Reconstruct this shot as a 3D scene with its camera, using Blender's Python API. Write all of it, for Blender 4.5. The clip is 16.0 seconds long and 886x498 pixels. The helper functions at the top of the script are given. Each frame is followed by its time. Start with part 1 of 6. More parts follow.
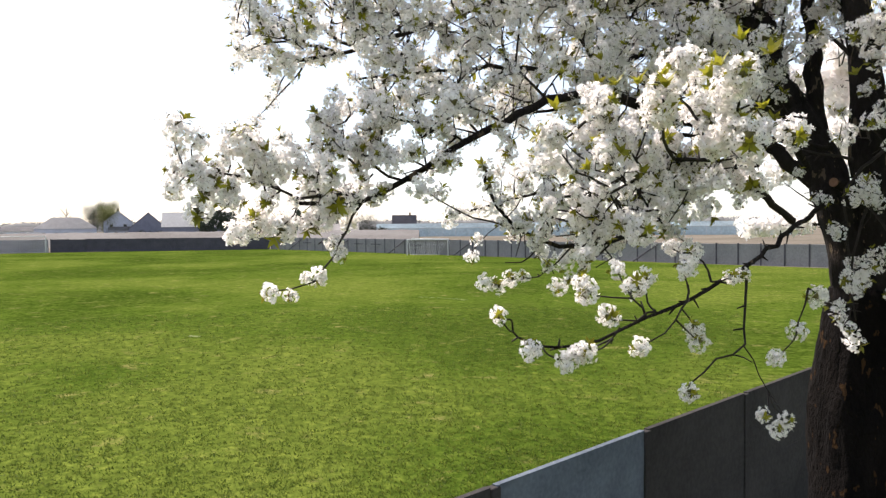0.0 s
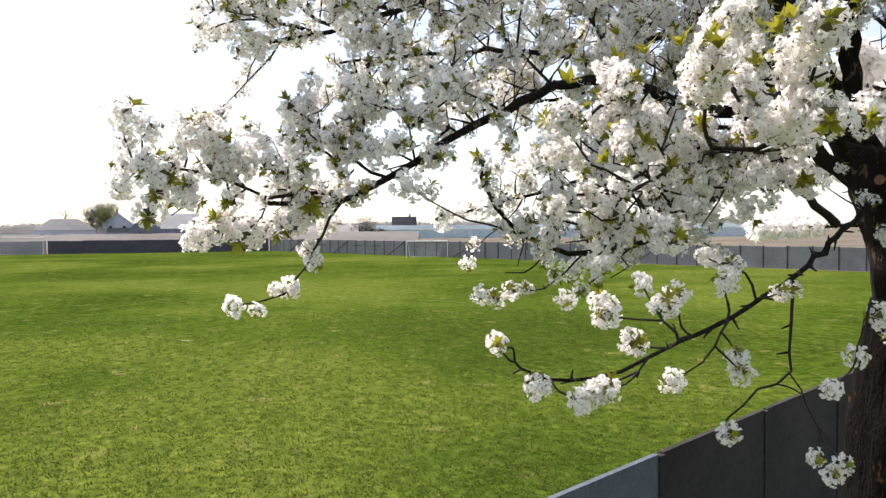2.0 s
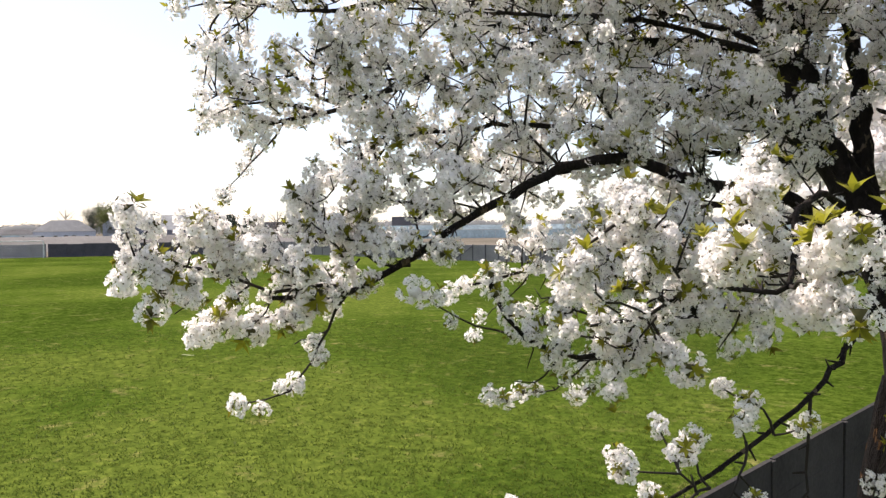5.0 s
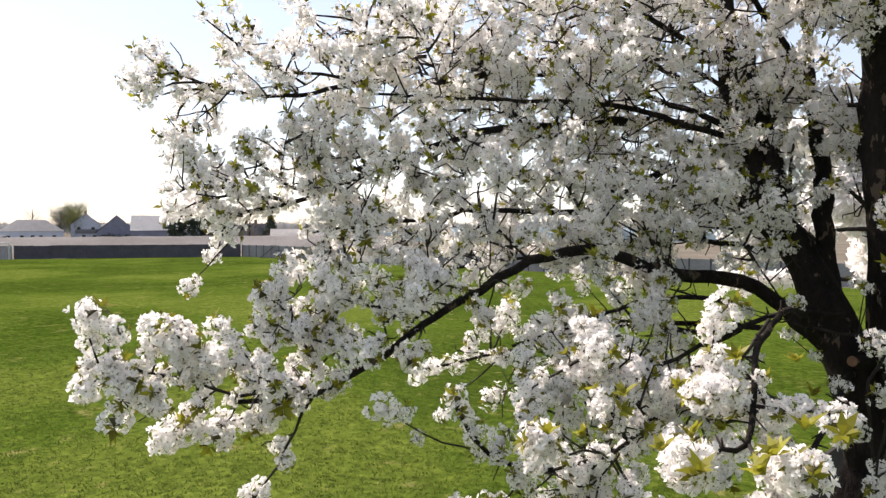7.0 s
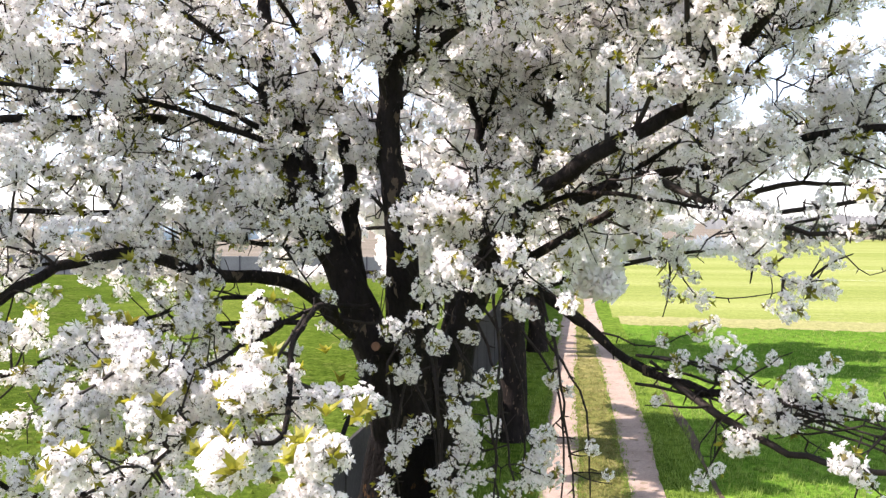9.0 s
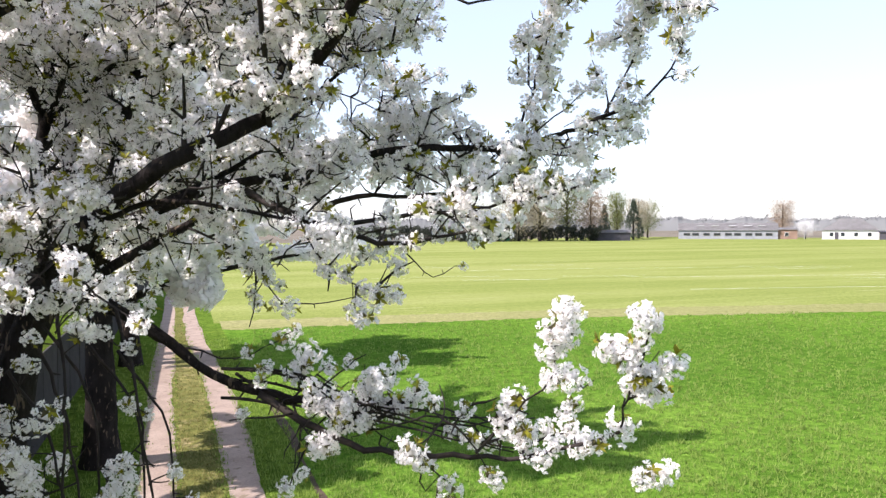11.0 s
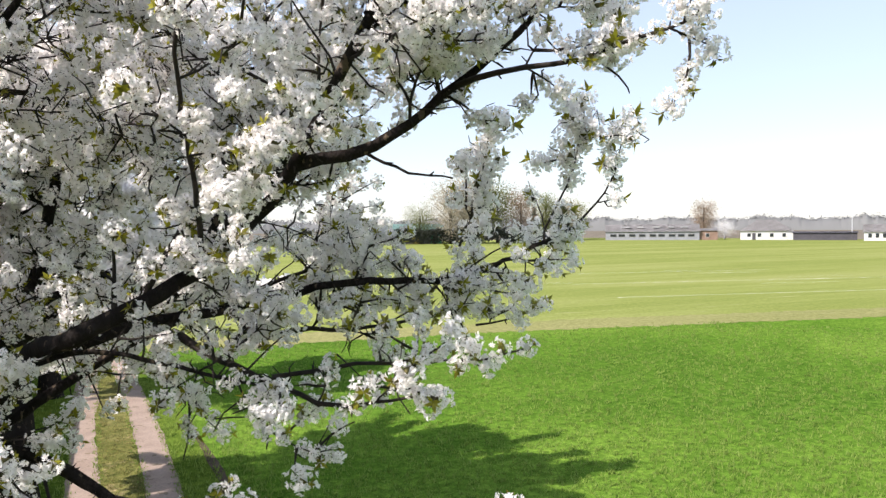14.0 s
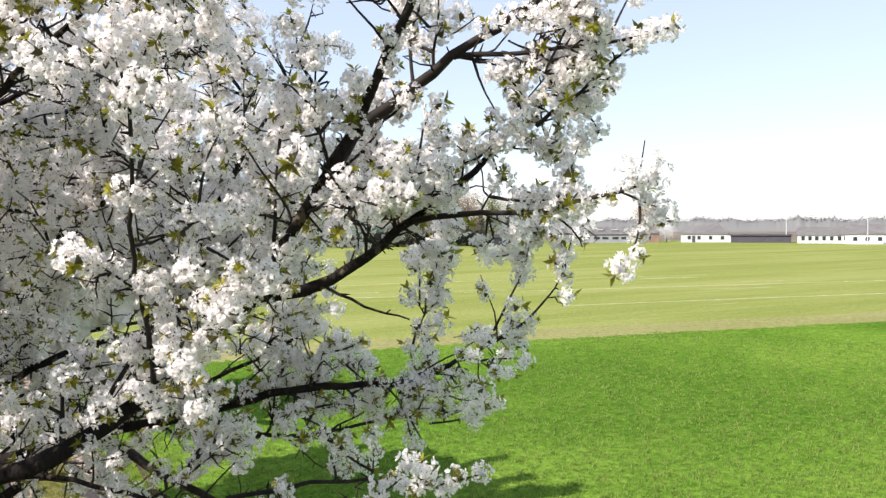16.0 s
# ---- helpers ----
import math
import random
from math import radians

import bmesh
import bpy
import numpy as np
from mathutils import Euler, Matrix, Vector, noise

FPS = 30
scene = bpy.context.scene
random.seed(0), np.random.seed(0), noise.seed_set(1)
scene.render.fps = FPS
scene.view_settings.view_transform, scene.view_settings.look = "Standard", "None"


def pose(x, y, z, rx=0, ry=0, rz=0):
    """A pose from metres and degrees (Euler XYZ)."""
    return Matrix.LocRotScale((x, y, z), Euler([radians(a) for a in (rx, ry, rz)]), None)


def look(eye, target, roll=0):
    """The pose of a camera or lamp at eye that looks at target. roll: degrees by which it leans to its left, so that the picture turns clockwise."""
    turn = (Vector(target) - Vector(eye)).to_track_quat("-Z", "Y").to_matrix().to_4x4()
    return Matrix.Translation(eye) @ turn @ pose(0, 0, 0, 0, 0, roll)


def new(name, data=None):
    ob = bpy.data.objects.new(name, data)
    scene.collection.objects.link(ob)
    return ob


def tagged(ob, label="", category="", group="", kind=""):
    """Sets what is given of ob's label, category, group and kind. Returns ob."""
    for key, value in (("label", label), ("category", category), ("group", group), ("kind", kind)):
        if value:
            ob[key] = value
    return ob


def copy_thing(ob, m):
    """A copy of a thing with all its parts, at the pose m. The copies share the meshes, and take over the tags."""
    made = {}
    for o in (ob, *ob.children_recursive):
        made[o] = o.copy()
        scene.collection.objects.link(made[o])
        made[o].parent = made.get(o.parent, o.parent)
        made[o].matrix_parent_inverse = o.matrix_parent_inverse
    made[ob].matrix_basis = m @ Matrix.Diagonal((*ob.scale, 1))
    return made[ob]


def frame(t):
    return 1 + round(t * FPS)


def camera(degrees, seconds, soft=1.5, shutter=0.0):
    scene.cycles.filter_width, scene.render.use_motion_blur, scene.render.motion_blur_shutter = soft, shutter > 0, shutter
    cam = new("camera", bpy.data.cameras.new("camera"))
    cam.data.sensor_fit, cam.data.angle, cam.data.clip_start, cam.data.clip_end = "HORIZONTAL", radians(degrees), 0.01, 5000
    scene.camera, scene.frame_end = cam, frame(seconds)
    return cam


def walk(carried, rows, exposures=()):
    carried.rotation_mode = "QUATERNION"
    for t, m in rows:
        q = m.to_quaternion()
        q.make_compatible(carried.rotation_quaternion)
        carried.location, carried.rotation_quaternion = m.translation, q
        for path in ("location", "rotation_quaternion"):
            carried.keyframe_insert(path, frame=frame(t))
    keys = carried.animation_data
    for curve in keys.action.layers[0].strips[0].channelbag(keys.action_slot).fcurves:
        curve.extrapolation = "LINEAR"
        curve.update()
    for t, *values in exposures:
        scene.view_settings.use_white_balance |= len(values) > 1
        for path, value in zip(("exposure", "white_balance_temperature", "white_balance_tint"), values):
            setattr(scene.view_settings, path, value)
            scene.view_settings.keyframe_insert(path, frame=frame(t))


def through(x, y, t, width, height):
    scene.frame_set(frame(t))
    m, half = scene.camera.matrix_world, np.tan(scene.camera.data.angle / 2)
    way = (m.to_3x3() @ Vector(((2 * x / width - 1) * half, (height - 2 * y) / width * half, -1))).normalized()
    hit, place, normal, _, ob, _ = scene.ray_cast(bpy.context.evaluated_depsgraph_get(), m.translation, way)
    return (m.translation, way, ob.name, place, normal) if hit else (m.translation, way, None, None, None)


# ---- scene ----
cam = camera(60.24, 16.0, soft=1.38)
PATH = [
    (0, pose(-1.044, 2.086, 3.811, 88.10, 0, 45.49) @ pose(0, 0, 0, 0, 0, -0.49)),
    (0.5, pose(-1.104, 2.165, 3.816, 88.10, 0, 45.50) @ pose(0, 0, 0, 0, 0, -0.49)),
    (1, pose(-1.183, 2.260, 3.817, 88.16, 0, 45.51) @ pose(0, 0, 0, 0, 0, -0.48)),
    (1.5, pose(-1.323, 2.412, 3.822, 88.13, 0, 45.50) @ pose(0, 0, 0, 0, 0, -0.41)),
    (2, pose(-1.444, 2.549, 3.819, 88.22, 0, 45.49) @ pose(0, 0, 0, 0, 0, -0.46)),
    (2.5, pose(-1.515, 2.636, 3.837, 88.19, 0, 45.51) @ pose(0, 0, 0, 0, 0, -0.36)),
    (3, pose(-1.493, 2.610, 3.813, 88.28, 0, 45.57) @ pose(0, 0, 0, 0, 0, -0.17)),
    (3.5, pose(-1.529, 2.573, 3.900, 88.21, 0, 45.48) @ pose(0, 0, 0, 0, 0, -0.43)),
    (4, pose(-1.541, 2.575, 4.089, 88.11, 0, 45.48) @ pose(0, 0, 0, 0, 0, -0.44)),
    (4.2, pose(-1.524, 2.566, 4.140, 88.15, 0, 45.48) @ pose(0, 0, 0, 0, 0, -0.44)),
    (6.3, pose(-1.532, 2.621, 4.645, 88.01, 0, 45.54) @ pose(0, 0, 0, 0, 0, -0.86)),
    (6.5, pose(-1.541, 2.622, 4.711, 88.07, 0, 45.47) @ pose(0, 0, 0, 0, 0, -0.70)),
    (7, pose(-1.509, 2.611, 4.841, 88.22, 0, 43.52) @ pose(0, 0, 0, 0, 0, -0.09)),
    (7.5, pose(-1.502, 2.622, 4.866, 88.23, 0, 32.99) @ pose(0, 0, 0, 0, 0, 0.09)),
    (8, pose(-1.504, 2.620, 4.861, 88.24, 0, 23.56) @ pose(0, 0, 0, 0, 0, -0.10)),
    (8.5, pose(-1.476, 2.613, 4.859, 88.14, 0, 18.08) @ pose(0, 0, 0, 0, 0, -0.06)),
    (9, pose(-1.452, 2.605, 4.864, 88.00, 0, 10.75) @ pose(0, 0, 0, 0, 0, -0.13)),
    (9.5, pose(-1.436, 2.618, 4.849, 88.00, 0, 2.03) @ pose(0, 0, 0, 0, 0, -0.06)),
    (10, pose(-1.391, 2.635, 4.833, 88.06, 0, -6.49) @ pose(0, 0, 0, 0, 0, 0.11)),
    (10.2, pose(-1.378, 2.644, 4.832, 88.08, 0, -9.54) @ pose(0, 0, 0, 0, 0, 0.08)),
    (12.3, pose(-1.298, 2.730, 5.300, 88.17, 0, -23.55) @ pose(0, 0, 0, 0, 0, -0.65)),
    (12.5, pose(-1.311, 2.734, 5.380, 88.16, 0, -23.59) @ pose(0, 0, 0, 0, 0, -0.67)),
    (13, pose(-1.302, 2.743, 5.463, 88.13, 0, -23.59) @ pose(0, 0, 0, 0, 0, -0.60)),
    (13.5, pose(-1.323, 2.745, 5.574, 88.11, 0, -23.55) @ pose(0, 0, 0, 0, 0, -0.55)),
    (14, pose(-1.362, 2.725, 5.739, 88.11, 0, -23.55) @ pose(0, 0, 0, 0, 0, -0.44)),
    (14.5, pose(-1.402, 2.725, 5.916, 88.08, 0, -23.53) @ pose(0, 0, 0, 0, 0, -0.34)),
    (15, pose(-1.423, 2.729, 6.091, 88.04, 0, -23.53) @ pose(0, 0, 0, 0, 0, -0.26)),
    (15.5, pose(-1.412, 2.730, 6.281, 88.01, 0, -26.74) @ pose(0, 0, 0, 0, 0, -0.20)),
    (16, pose(-1.406, 2.725, 6.395, 88.13, 0, -27.53) @ pose(0, 0, 0, 0, 0, -0.39)),
]
EXPOSURES = [(0, 0.90, 6850, 19), (6.8, 0.70, 6900, 20), (7.5, 0.84, 6900, 21), (8.0, 1.20, 6850, 22), (8.6, 1.37, 6700, 23), (9.2, 1.44, 6550, 23), (10, 1.32, 6300, 24), (12.5, 0.80, 6450, 18), (16, 0.78, 6600, 18)]
walk(cam, PATH, EXPOSURES)


# ---------------------------------------------------------------- light
SUN_ELEVATION, SUN_YAW = 41.5, 90.0          # degrees; yaw is counted left from +y
world = bpy.data.worlds.new("sky")
scene.world = world
world.use_nodes = True
wn = world.node_tree.nodes
sky = wn.new("ShaderNodeTexSky")
sky.sky_type = "NISHITA"
sky.sun_disc = False
sky.sun_elevation = radians(SUN_ELEVATION)
sky.sun_rotation = radians(-SUN_YAW)
sky.air_density, sky.dust_density, sky.ozone_density = 1.0, 0.45, 1.8
wn["Background"].inputs["Strength"].default_value = 0.14
haze = wn.new("ShaderNodeMix")                # thin bright spring haze over the whole sky
haze.data_type = "RGBA"
haze.inputs[0].default_value = 0.54
haze.inputs[7].default_value = (3.45, 3.95, 4.4, 1)
world.node_tree.links.new(sky.outputs[0], haze.inputs[6])
world.node_tree.links.new(haze.outputs[2], wn["Background"].inputs["Color"])

sun = new("sun", bpy.data.lights.new("sun", "SUN"))
sun.data.energy, sun.data.angle, sun.data.color = 5.0, radians(0.6), (1.0, 0.95, 0.87)
sd = Vector((-math.sin(radians(SUN_YAW)) * math.cos(radians(SUN_ELEVATION)),
             math.cos(radians(SUN_YAW)) * math.cos(radians(SUN_ELEVATION)), math.sin(radians(SUN_ELEVATION))))
sun.matrix_world = look(sd * 60, (0, 0, 0))


# ---------------------------------------------------------------- materials
def material(name, rough=0.7, metal=0.0):
    m = bpy.data.materials.new(name)
    m.use_nodes = True
    b = m.node_tree.nodes["Principled BSDF"]
    b.inputs["Roughness"].default_value, b.inputs["Metallic"].default_value = rough, metal
    return m, m.node_tree, b


def coords(tree, space="world"):
    if space == "world":
        return tree.nodes.new("ShaderNodeNewGeometry").outputs["Position"]
    return tree.nodes.new("ShaderNodeTexCoord").outputs["Object"]


def noise_tex(tree, scale, detail=4.0, vec=None, stretch=None, rough=0.55):
    n = tree.nodes.new("ShaderNodeTexNoise")
    n.inputs["Scale"].default_value, n.inputs["Detail"].default_value = scale, detail
    n.inputs["Roughness"].default_value = rough
    vec = vec if vec is not None else coords(tree)
    if stretch:
        mp = tree.nodes.new("ShaderNodeMapping")
        mp.inputs["Scale"].default_value = stretch
        tree.links.new(vec, mp.inputs["Vector"])
        vec = mp.outputs[0]
    tree.links.new(vec, n.inputs["Vector"])
    return n.outputs["Fac"]


def ramp(tree, fac, *stops):
    r = tree.nodes.new("ShaderNodeValToRGB")
    e = r.color_ramp.elements
    while len(e) < len(stops):
        e.new(0.5)
    for el, (p, c) in zip(e, stops):
        el.position, el.color = p, (*c, 1)
    tree.links.new(fac, r.inputs[0])
    return r.outputs[0]


def mixed(tree, fac, a, b, mode="MIX"):
    n = tree.nodes.new("ShaderNodeMix")
    n.data_type, n.blend_type = "RGBA", mode
    for sock, v in ((n.inputs[0], fac), (n.inputs[6], a), (n.inputs[7], b)):
        if hasattr(v, "is_linked"):
            tree.links.new(v, sock)
        elif isinstance(v, (int, float)):
            sock.default_value = v
        else:
            sock.default_value = (*v, 1)
    return n.outputs[2]


def bumped(tree, bsdf, height, strength=0.4, dist=0.02):
    b = tree.nodes.new("ShaderNodeBump")
    b.inputs["Strength"].default_value, b.inputs["Distance"].default_value = strength, dist
    tree.links.new(height, b.inputs["Height"])
    tree.links.new(b.outputs[0], bsdf.inputs["Normal"])


def surface(name, dark, light, scale=3.0, fine=40.0, rough=0.8, bump=0.3, dist=0.01, stretch=None, space="world", metal=0.0, spots=None):
    """A two-scale stained surface."""
    m, t, b = material(name, rough, metal)
    v = coords(t, space)
    big = noise_tex(t, scale, 5, v, stretch)
    small = noise_tex(t, fine, 4, v, stretch)
    c = ramp(t, big, (0.3, dark), (0.7, light))
    mid = tuple((x + y) / 2 for x, y in zip(dark, light))
    c = mixed(t, 0.35, c, ramp(t, small, (0.35, tuple(x * 0.55 for x in mid)), (0.7, tuple(min(1, x * 1.35) for x in mid))))
    if spots:
        f = t.nodes.new("ShaderNodeMath")
        f.operation = "GREATER_THAN"
        t.links.new(noise_tex(t, scale * 2.3, 6, v, stretch), f.inputs[0])
        f.inputs[1].default_value = 0.62
        c = mixed(t, f.outputs[0], c, spots)
    t.links.new(c, b.inputs["Base Color"])
    b.inputs["Specular IOR Level"].default_value = 0.25 if rough < 0.9 else 0.08
    bumped(t, b, small, bump, dist)
    return m


def leafy(name, dark, light, rough=0.5, through=0.35, scale=6.0):
    """Thin petals and leaves: part of the light goes through; each piece has its own shade."""
    m, t, b = material(name, rough)
    g = t.nodes.new("ShaderNodeNewGeometry")
    f = t.nodes.new("ShaderNodeMath")
    f.operation, f.use_clamp = "MULTIPLY_ADD", True
    t.links.new(noise_tex(t, scale, 3), f.inputs[0])
    f.inputs[1].default_value = 0.5
    h = t.nodes.new("ShaderNodeMath")
    h.operation = "MULTIPLY"
    t.links.new(g.outputs["Random Per Island"], h.inputs[0])
    h.inputs[1].default_value = 0.6
    t.links.new(h.outputs[0], f.inputs[2])
    c = ramp(t, f.outputs[0], (0.2, dark), (0.85, light))
    t.links.new(c, b.inputs["Base Color"])
    b.inputs["Specular IOR Level"].default_value = 0.25
    tr = t.nodes.new("ShaderNodeBsdfTranslucent")
    t.links.new(c, tr.inputs["Color"])
    mx = t.nodes.new("ShaderNodeMixShader")
    mx.inputs[0].default_value = through
    t.links.new(b.outputs[0], mx.inputs[1])
    t.links.new(tr.outputs[0], mx.inputs[2])
    t.links.new(mx.outputs[0], t.nodes["Material Output"].inputs["Surface"])
    return m


def grass(name, dark, mid, light, straw, patch=0.35, blades=30.0, dry=0.62, streak=None, tufts=1.0):
    """Turf: broad patches, tufts, single blades and dry spots; streak stretches the patches along a line."""
    m, t, b = material(name, 1.0)
    v = coords(t)
    wide = noise_tex(t, 0.06, 5, v, streak, 0.6)
    big = noise_tex(t, patch, 7, v, streak, 0.7)
    middle = noise_tex(t, 1.3, 9, v, streak, 0.78)
    small = noise_tex(t, 3.4, 8, v, rough=0.8)
    fine = noise_tex(t, blades, 3, v, rough=0.7)
    c = ramp(t, big, (0.40, dark), (0.5, mid), (0.60, light))
    c = mixed(t, 0.45, c, ramp(t, middle, (0.42, dark), (0.5, mid), (0.58, light)))
    c = mixed(t, 0.5, c, ramp(t, small, (0.43, tuple(x * 0.5 for x in dark)), (0.52, mid), (0.61, tuple(x * 1.25 for x in light))))
    c = mixed(t, 0.38, c, ramp(t, fine, (0.36, tuple(x * 0.35 for x in dark)), (0.64, light)))
    c = mixed(t, 0.40, c, ramp(t, wide, (0.42, dark), (0.50, mid), (0.58, light)))
    d = t.nodes.new("ShaderNodeMath")
    d.operation, d.use_clamp = "MULTIPLY_ADD", True
    t.links.new(noise_tex(t, 0.9, 8, v, streak, 0.75), d.inputs[0])
    d.inputs[1].default_value, d.inputs[2].default_value = 7.0, -7.0 * dry
    c = mixed(t, d.outputs[0], c, straw)
    for scale, share in ((1.7, 0.5), (5.5, 0.8)):         # tussocks, single tufts and the hollows between them
        tuft = noise_tex(t, scale, 6, v, rough=0.7)
        c = mixed(t, share * tufts, c, ramp(t, tuft, (0.34, (0.5, 0.56, 0.5)), (0.5, (0.97, 0.98, 0.94)), (0.68, (1.42, 1.32, 1.3))), "MULTIPLY")
    t.links.new(c, b.inputs["Base Color"])
    b.inputs["Specular IOR Level"].default_value = 0.0
    bumped(t, b, mixed(t, 0.5, small, fine), 0.4, 0.04)
    return m


M_PETAL = leafy("white_petals", (0.925, 0.895, 0.875), (0.985, 0.962, 0.945), 0.7, 0.56)
M_HEART = leafy("flower_heart", (0.12, 0.10, 0.035), (0.34, 0.27, 0.09), 0.7, 0.1)
M_CALYX = leafy("flower_stalks", (0.035, 0.03, 0.014), (0.13, 0.115, 0.04), 0.7, 0.1)
M_LEAF = leafy("young_leaf", (0.11, 0.10, 0.012), (0.34, 0.33, 0.030), 0.5, 0.45)
# trunk copy of the bark: its backlit shade is darkened into the colour
M_TRUNK_SHADED = surface("shaded_old_bark", (0.002, 0.0017, 0.0016), (0.009, 0.0072, 0.0063), 7, 55, 0.95, 1.0, 0.03, (1, 1, 0.4), spots=(0.040, 0.021, 0.009))
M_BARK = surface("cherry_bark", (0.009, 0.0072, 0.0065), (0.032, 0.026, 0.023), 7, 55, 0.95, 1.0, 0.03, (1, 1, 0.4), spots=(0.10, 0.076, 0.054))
M_TWIG = surface("twig_bark", (0.010, 0.0075, 0.006), (0.036, 0.027, 0.021), 14, 120, 0.8, 0.4, 0.004)
M_WOOD = surface("cut_wood", (0.16, 0.085, 0.05), (0.25, 0.135, 0.08), 20, 90, 0.8, 0.2, 0.003)
M_LAWN = grass("pitch_grass", (0.0175, 0.040, 0.005), (0.052, 0.091, 0.011), (0.125, 0.158, 0.029), (0.21, 0.19, 0.07), 0.22, 26.0, 0.57)
M_FIELD = grass("meadow_grass", (0.040, 0.104, 0.012), (0.082, 0.172, 0.020), (0.152, 0.250, 0.038), (0.21, 0.27, 0.06), 0.5, 22.0, 0.66)
# far turf: extra blue and paleness stand for haze over the distance
M_FARLAWN_HAZED = grass("hazed_far_lawn", (0.158, 0.198, 0.046), (0.208, 0.245, 0.068), (0.270, 0.290, 0.105), (0.33, 0.31, 0.17), 0.12, 8.0, 0.58, (0.16, 1.6, 1), 0.25)
M_STRAW = grass("dry_grass", (0.19, 0.205, 0.07), (0.24, 0.24, 0.10), (0.29, 0.275, 0.135), (0.32, 0.29, 0.15), 0.3, 20.0, 0.58, (0.3, 1.5, 1), 0.5)
M_VERGE = grass("verge_grass", (0.05, 0.10, 0.012), (0.085, 0.15, 0.02), (0.14, 0.19, 0.035), (0.20, 0.18, 0.08), 0.9, 24.0, 0.64)
M_FARM = grass("farmland", (0.13, 0.115, 0.09), (0.175, 0.155, 0.125), (0.22, 0.195, 0.16), (0.24, 0.2, 0.16), 0.01, 2.0, 0.6, None, 0.2)
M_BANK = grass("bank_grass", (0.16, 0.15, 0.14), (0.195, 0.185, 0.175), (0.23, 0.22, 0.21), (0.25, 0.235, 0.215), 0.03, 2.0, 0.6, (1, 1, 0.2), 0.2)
M_SAND = surface("sandy_track", (0.23, 0.175, 0.14), (0.36, 0.285, 0.235), 1.6, 28, 0.95, 0.5, 0.02, spots=(0.19, 0.15, 0.105))
# near fence: base colour lowered to carry the shade on its track side
M_CONCRETE_SHADED = surface("shaded_concrete", (0.030, 0.028, 0.028), (0.068, 0.063, 0.061), 0.9, 22, 0.95, 0.4, 0.006)
M_CONCRETE_NEW = surface("pale_concrete", (0.085, 0.105, 0.13), (0.165, 0.195, 0.23), 2.6, 25, 0.9, 0.3, 0.006)
M_CONCRETE_FAR = surface("grey_concrete", (0.20, 0.19, 0.20), (0.31, 0.295, 0.30), 0.5, 9, 0.9, 0.3, 0.01)
M_DARKWALL = surface("dark_boards", (0.055, 0.052, 0.062), (0.095, 0.09, 0.105), 0.8, 6, 0.85, 0.3, 0.01)
M_WHITE = surface("white_paint", (0.52, 0.52, 0.52), (0.66, 0.66, 0.655), 1.2, 18, 0.6, 0.1, 0.004)
M_ROOF_GREY = surface("grey_roof", (0.25, 0.24, 0.235), (0.35, 0.34, 0.335), 0.7, 5, 0.9, 0.3, 0.02)
M_ROOF_PALE = surface("pale_roof", (0.55, 0.52, 0.49), (0.70, 0.67, 0.64), 0.5, 4, 0.85, 0.3, 0.02)
# distant barn boards and dark roofs: bluish haze lightens the base colours
M_BARN = surface("hazed_boards", (0.15, 0.16, 0.205), (0.22, 0.23, 0.285), 0.8, 6, 0.85, 0.3, 0.01)
M_ROOF_DARK = surface("hazed_dark_roof", (0.10, 0.098, 0.115), (0.16, 0.155, 0.175), 0.6, 5, 0.85, 0.3, 0.02)
M_TEAL = surface("green_metal_roof", (0.20, 0.36, 0.33), (0.30, 0.46, 0.42), 0.6, 4, 0.6, 0.1, 0.01)
# village render, brightened and blued as if seen through haze
M_RENDER = surface("hazed_render", (0.42, 0.445, 0.51), (0.54, 0.565, 0.63), 0.5, 4, 0.85, 0.2, 0.01)
M_BRICK = surface("brick_wall", (0.20, 0.13, 0.10), (0.30, 0.21, 0.165), 0.8, 7, 0.9, 0.3, 0.01)
M_GLASSROOF = surface("greenhouse_glass", (0.36, 0.46, 0.50), (0.52, 0.62, 0.65), 0.2, 1.5, 0.25, 0.05, 0.01)
M_PANE, _t, _b = material("window_pane", 0.08)
_b.inputs["Base Color"].default_value = (0.03, 0.035, 0.04, 1)
M_CONIFER = leafy("conifer_leaf", (0.03, 0.045, 0.032), (0.065, 0.085, 0.055), 0.7, 0.1, 0.5)
M_HEDGE = leafy("hedge_leaf", (0.025, 0.030, 0.024), (0.055, 0.060, 0.044), 0.7, 0.1, 0.3)
M_SPRING = leafy("spring_leaf", (0.10, 0.12, 0.03), (0.20, 0.22, 0.06), 0.7, 0.3, 0.3)
# far crowns: the twig beige is lightened to include distance haze
M_BUDS = leafy("hazed_budding_twigs", (0.34, 0.295, 0.21), (0.46, 0.41, 0.30), 0.8, 0.25, 0.3)
M_RUSSET = leafy("russet_leaf", (0.26, 0.185, 0.125), (0.37, 0.275, 0.19), 0.7, 0.2, 0.3)
# horizon trees: the greyish lightening is air haze mixed into the colour
M_WOODS_HAZED = leafy("hazed_far_woods", (0.175, 0.18, 0.18), (0.215, 0.22, 0.21), 1.0, 0.25, 0.05)
M_NET = surface("goal_net", (0.55, 0.55, 0.55), (0.7, 0.7, 0.7), 2, 20, 0.8, 0.1, 0.01)
M_STEEL = surface("galvanised_steel", (0.42, 0.43, 0.44), (0.58, 0.59, 0.60), 2, 20, 0.5, 0.1, 0.004)


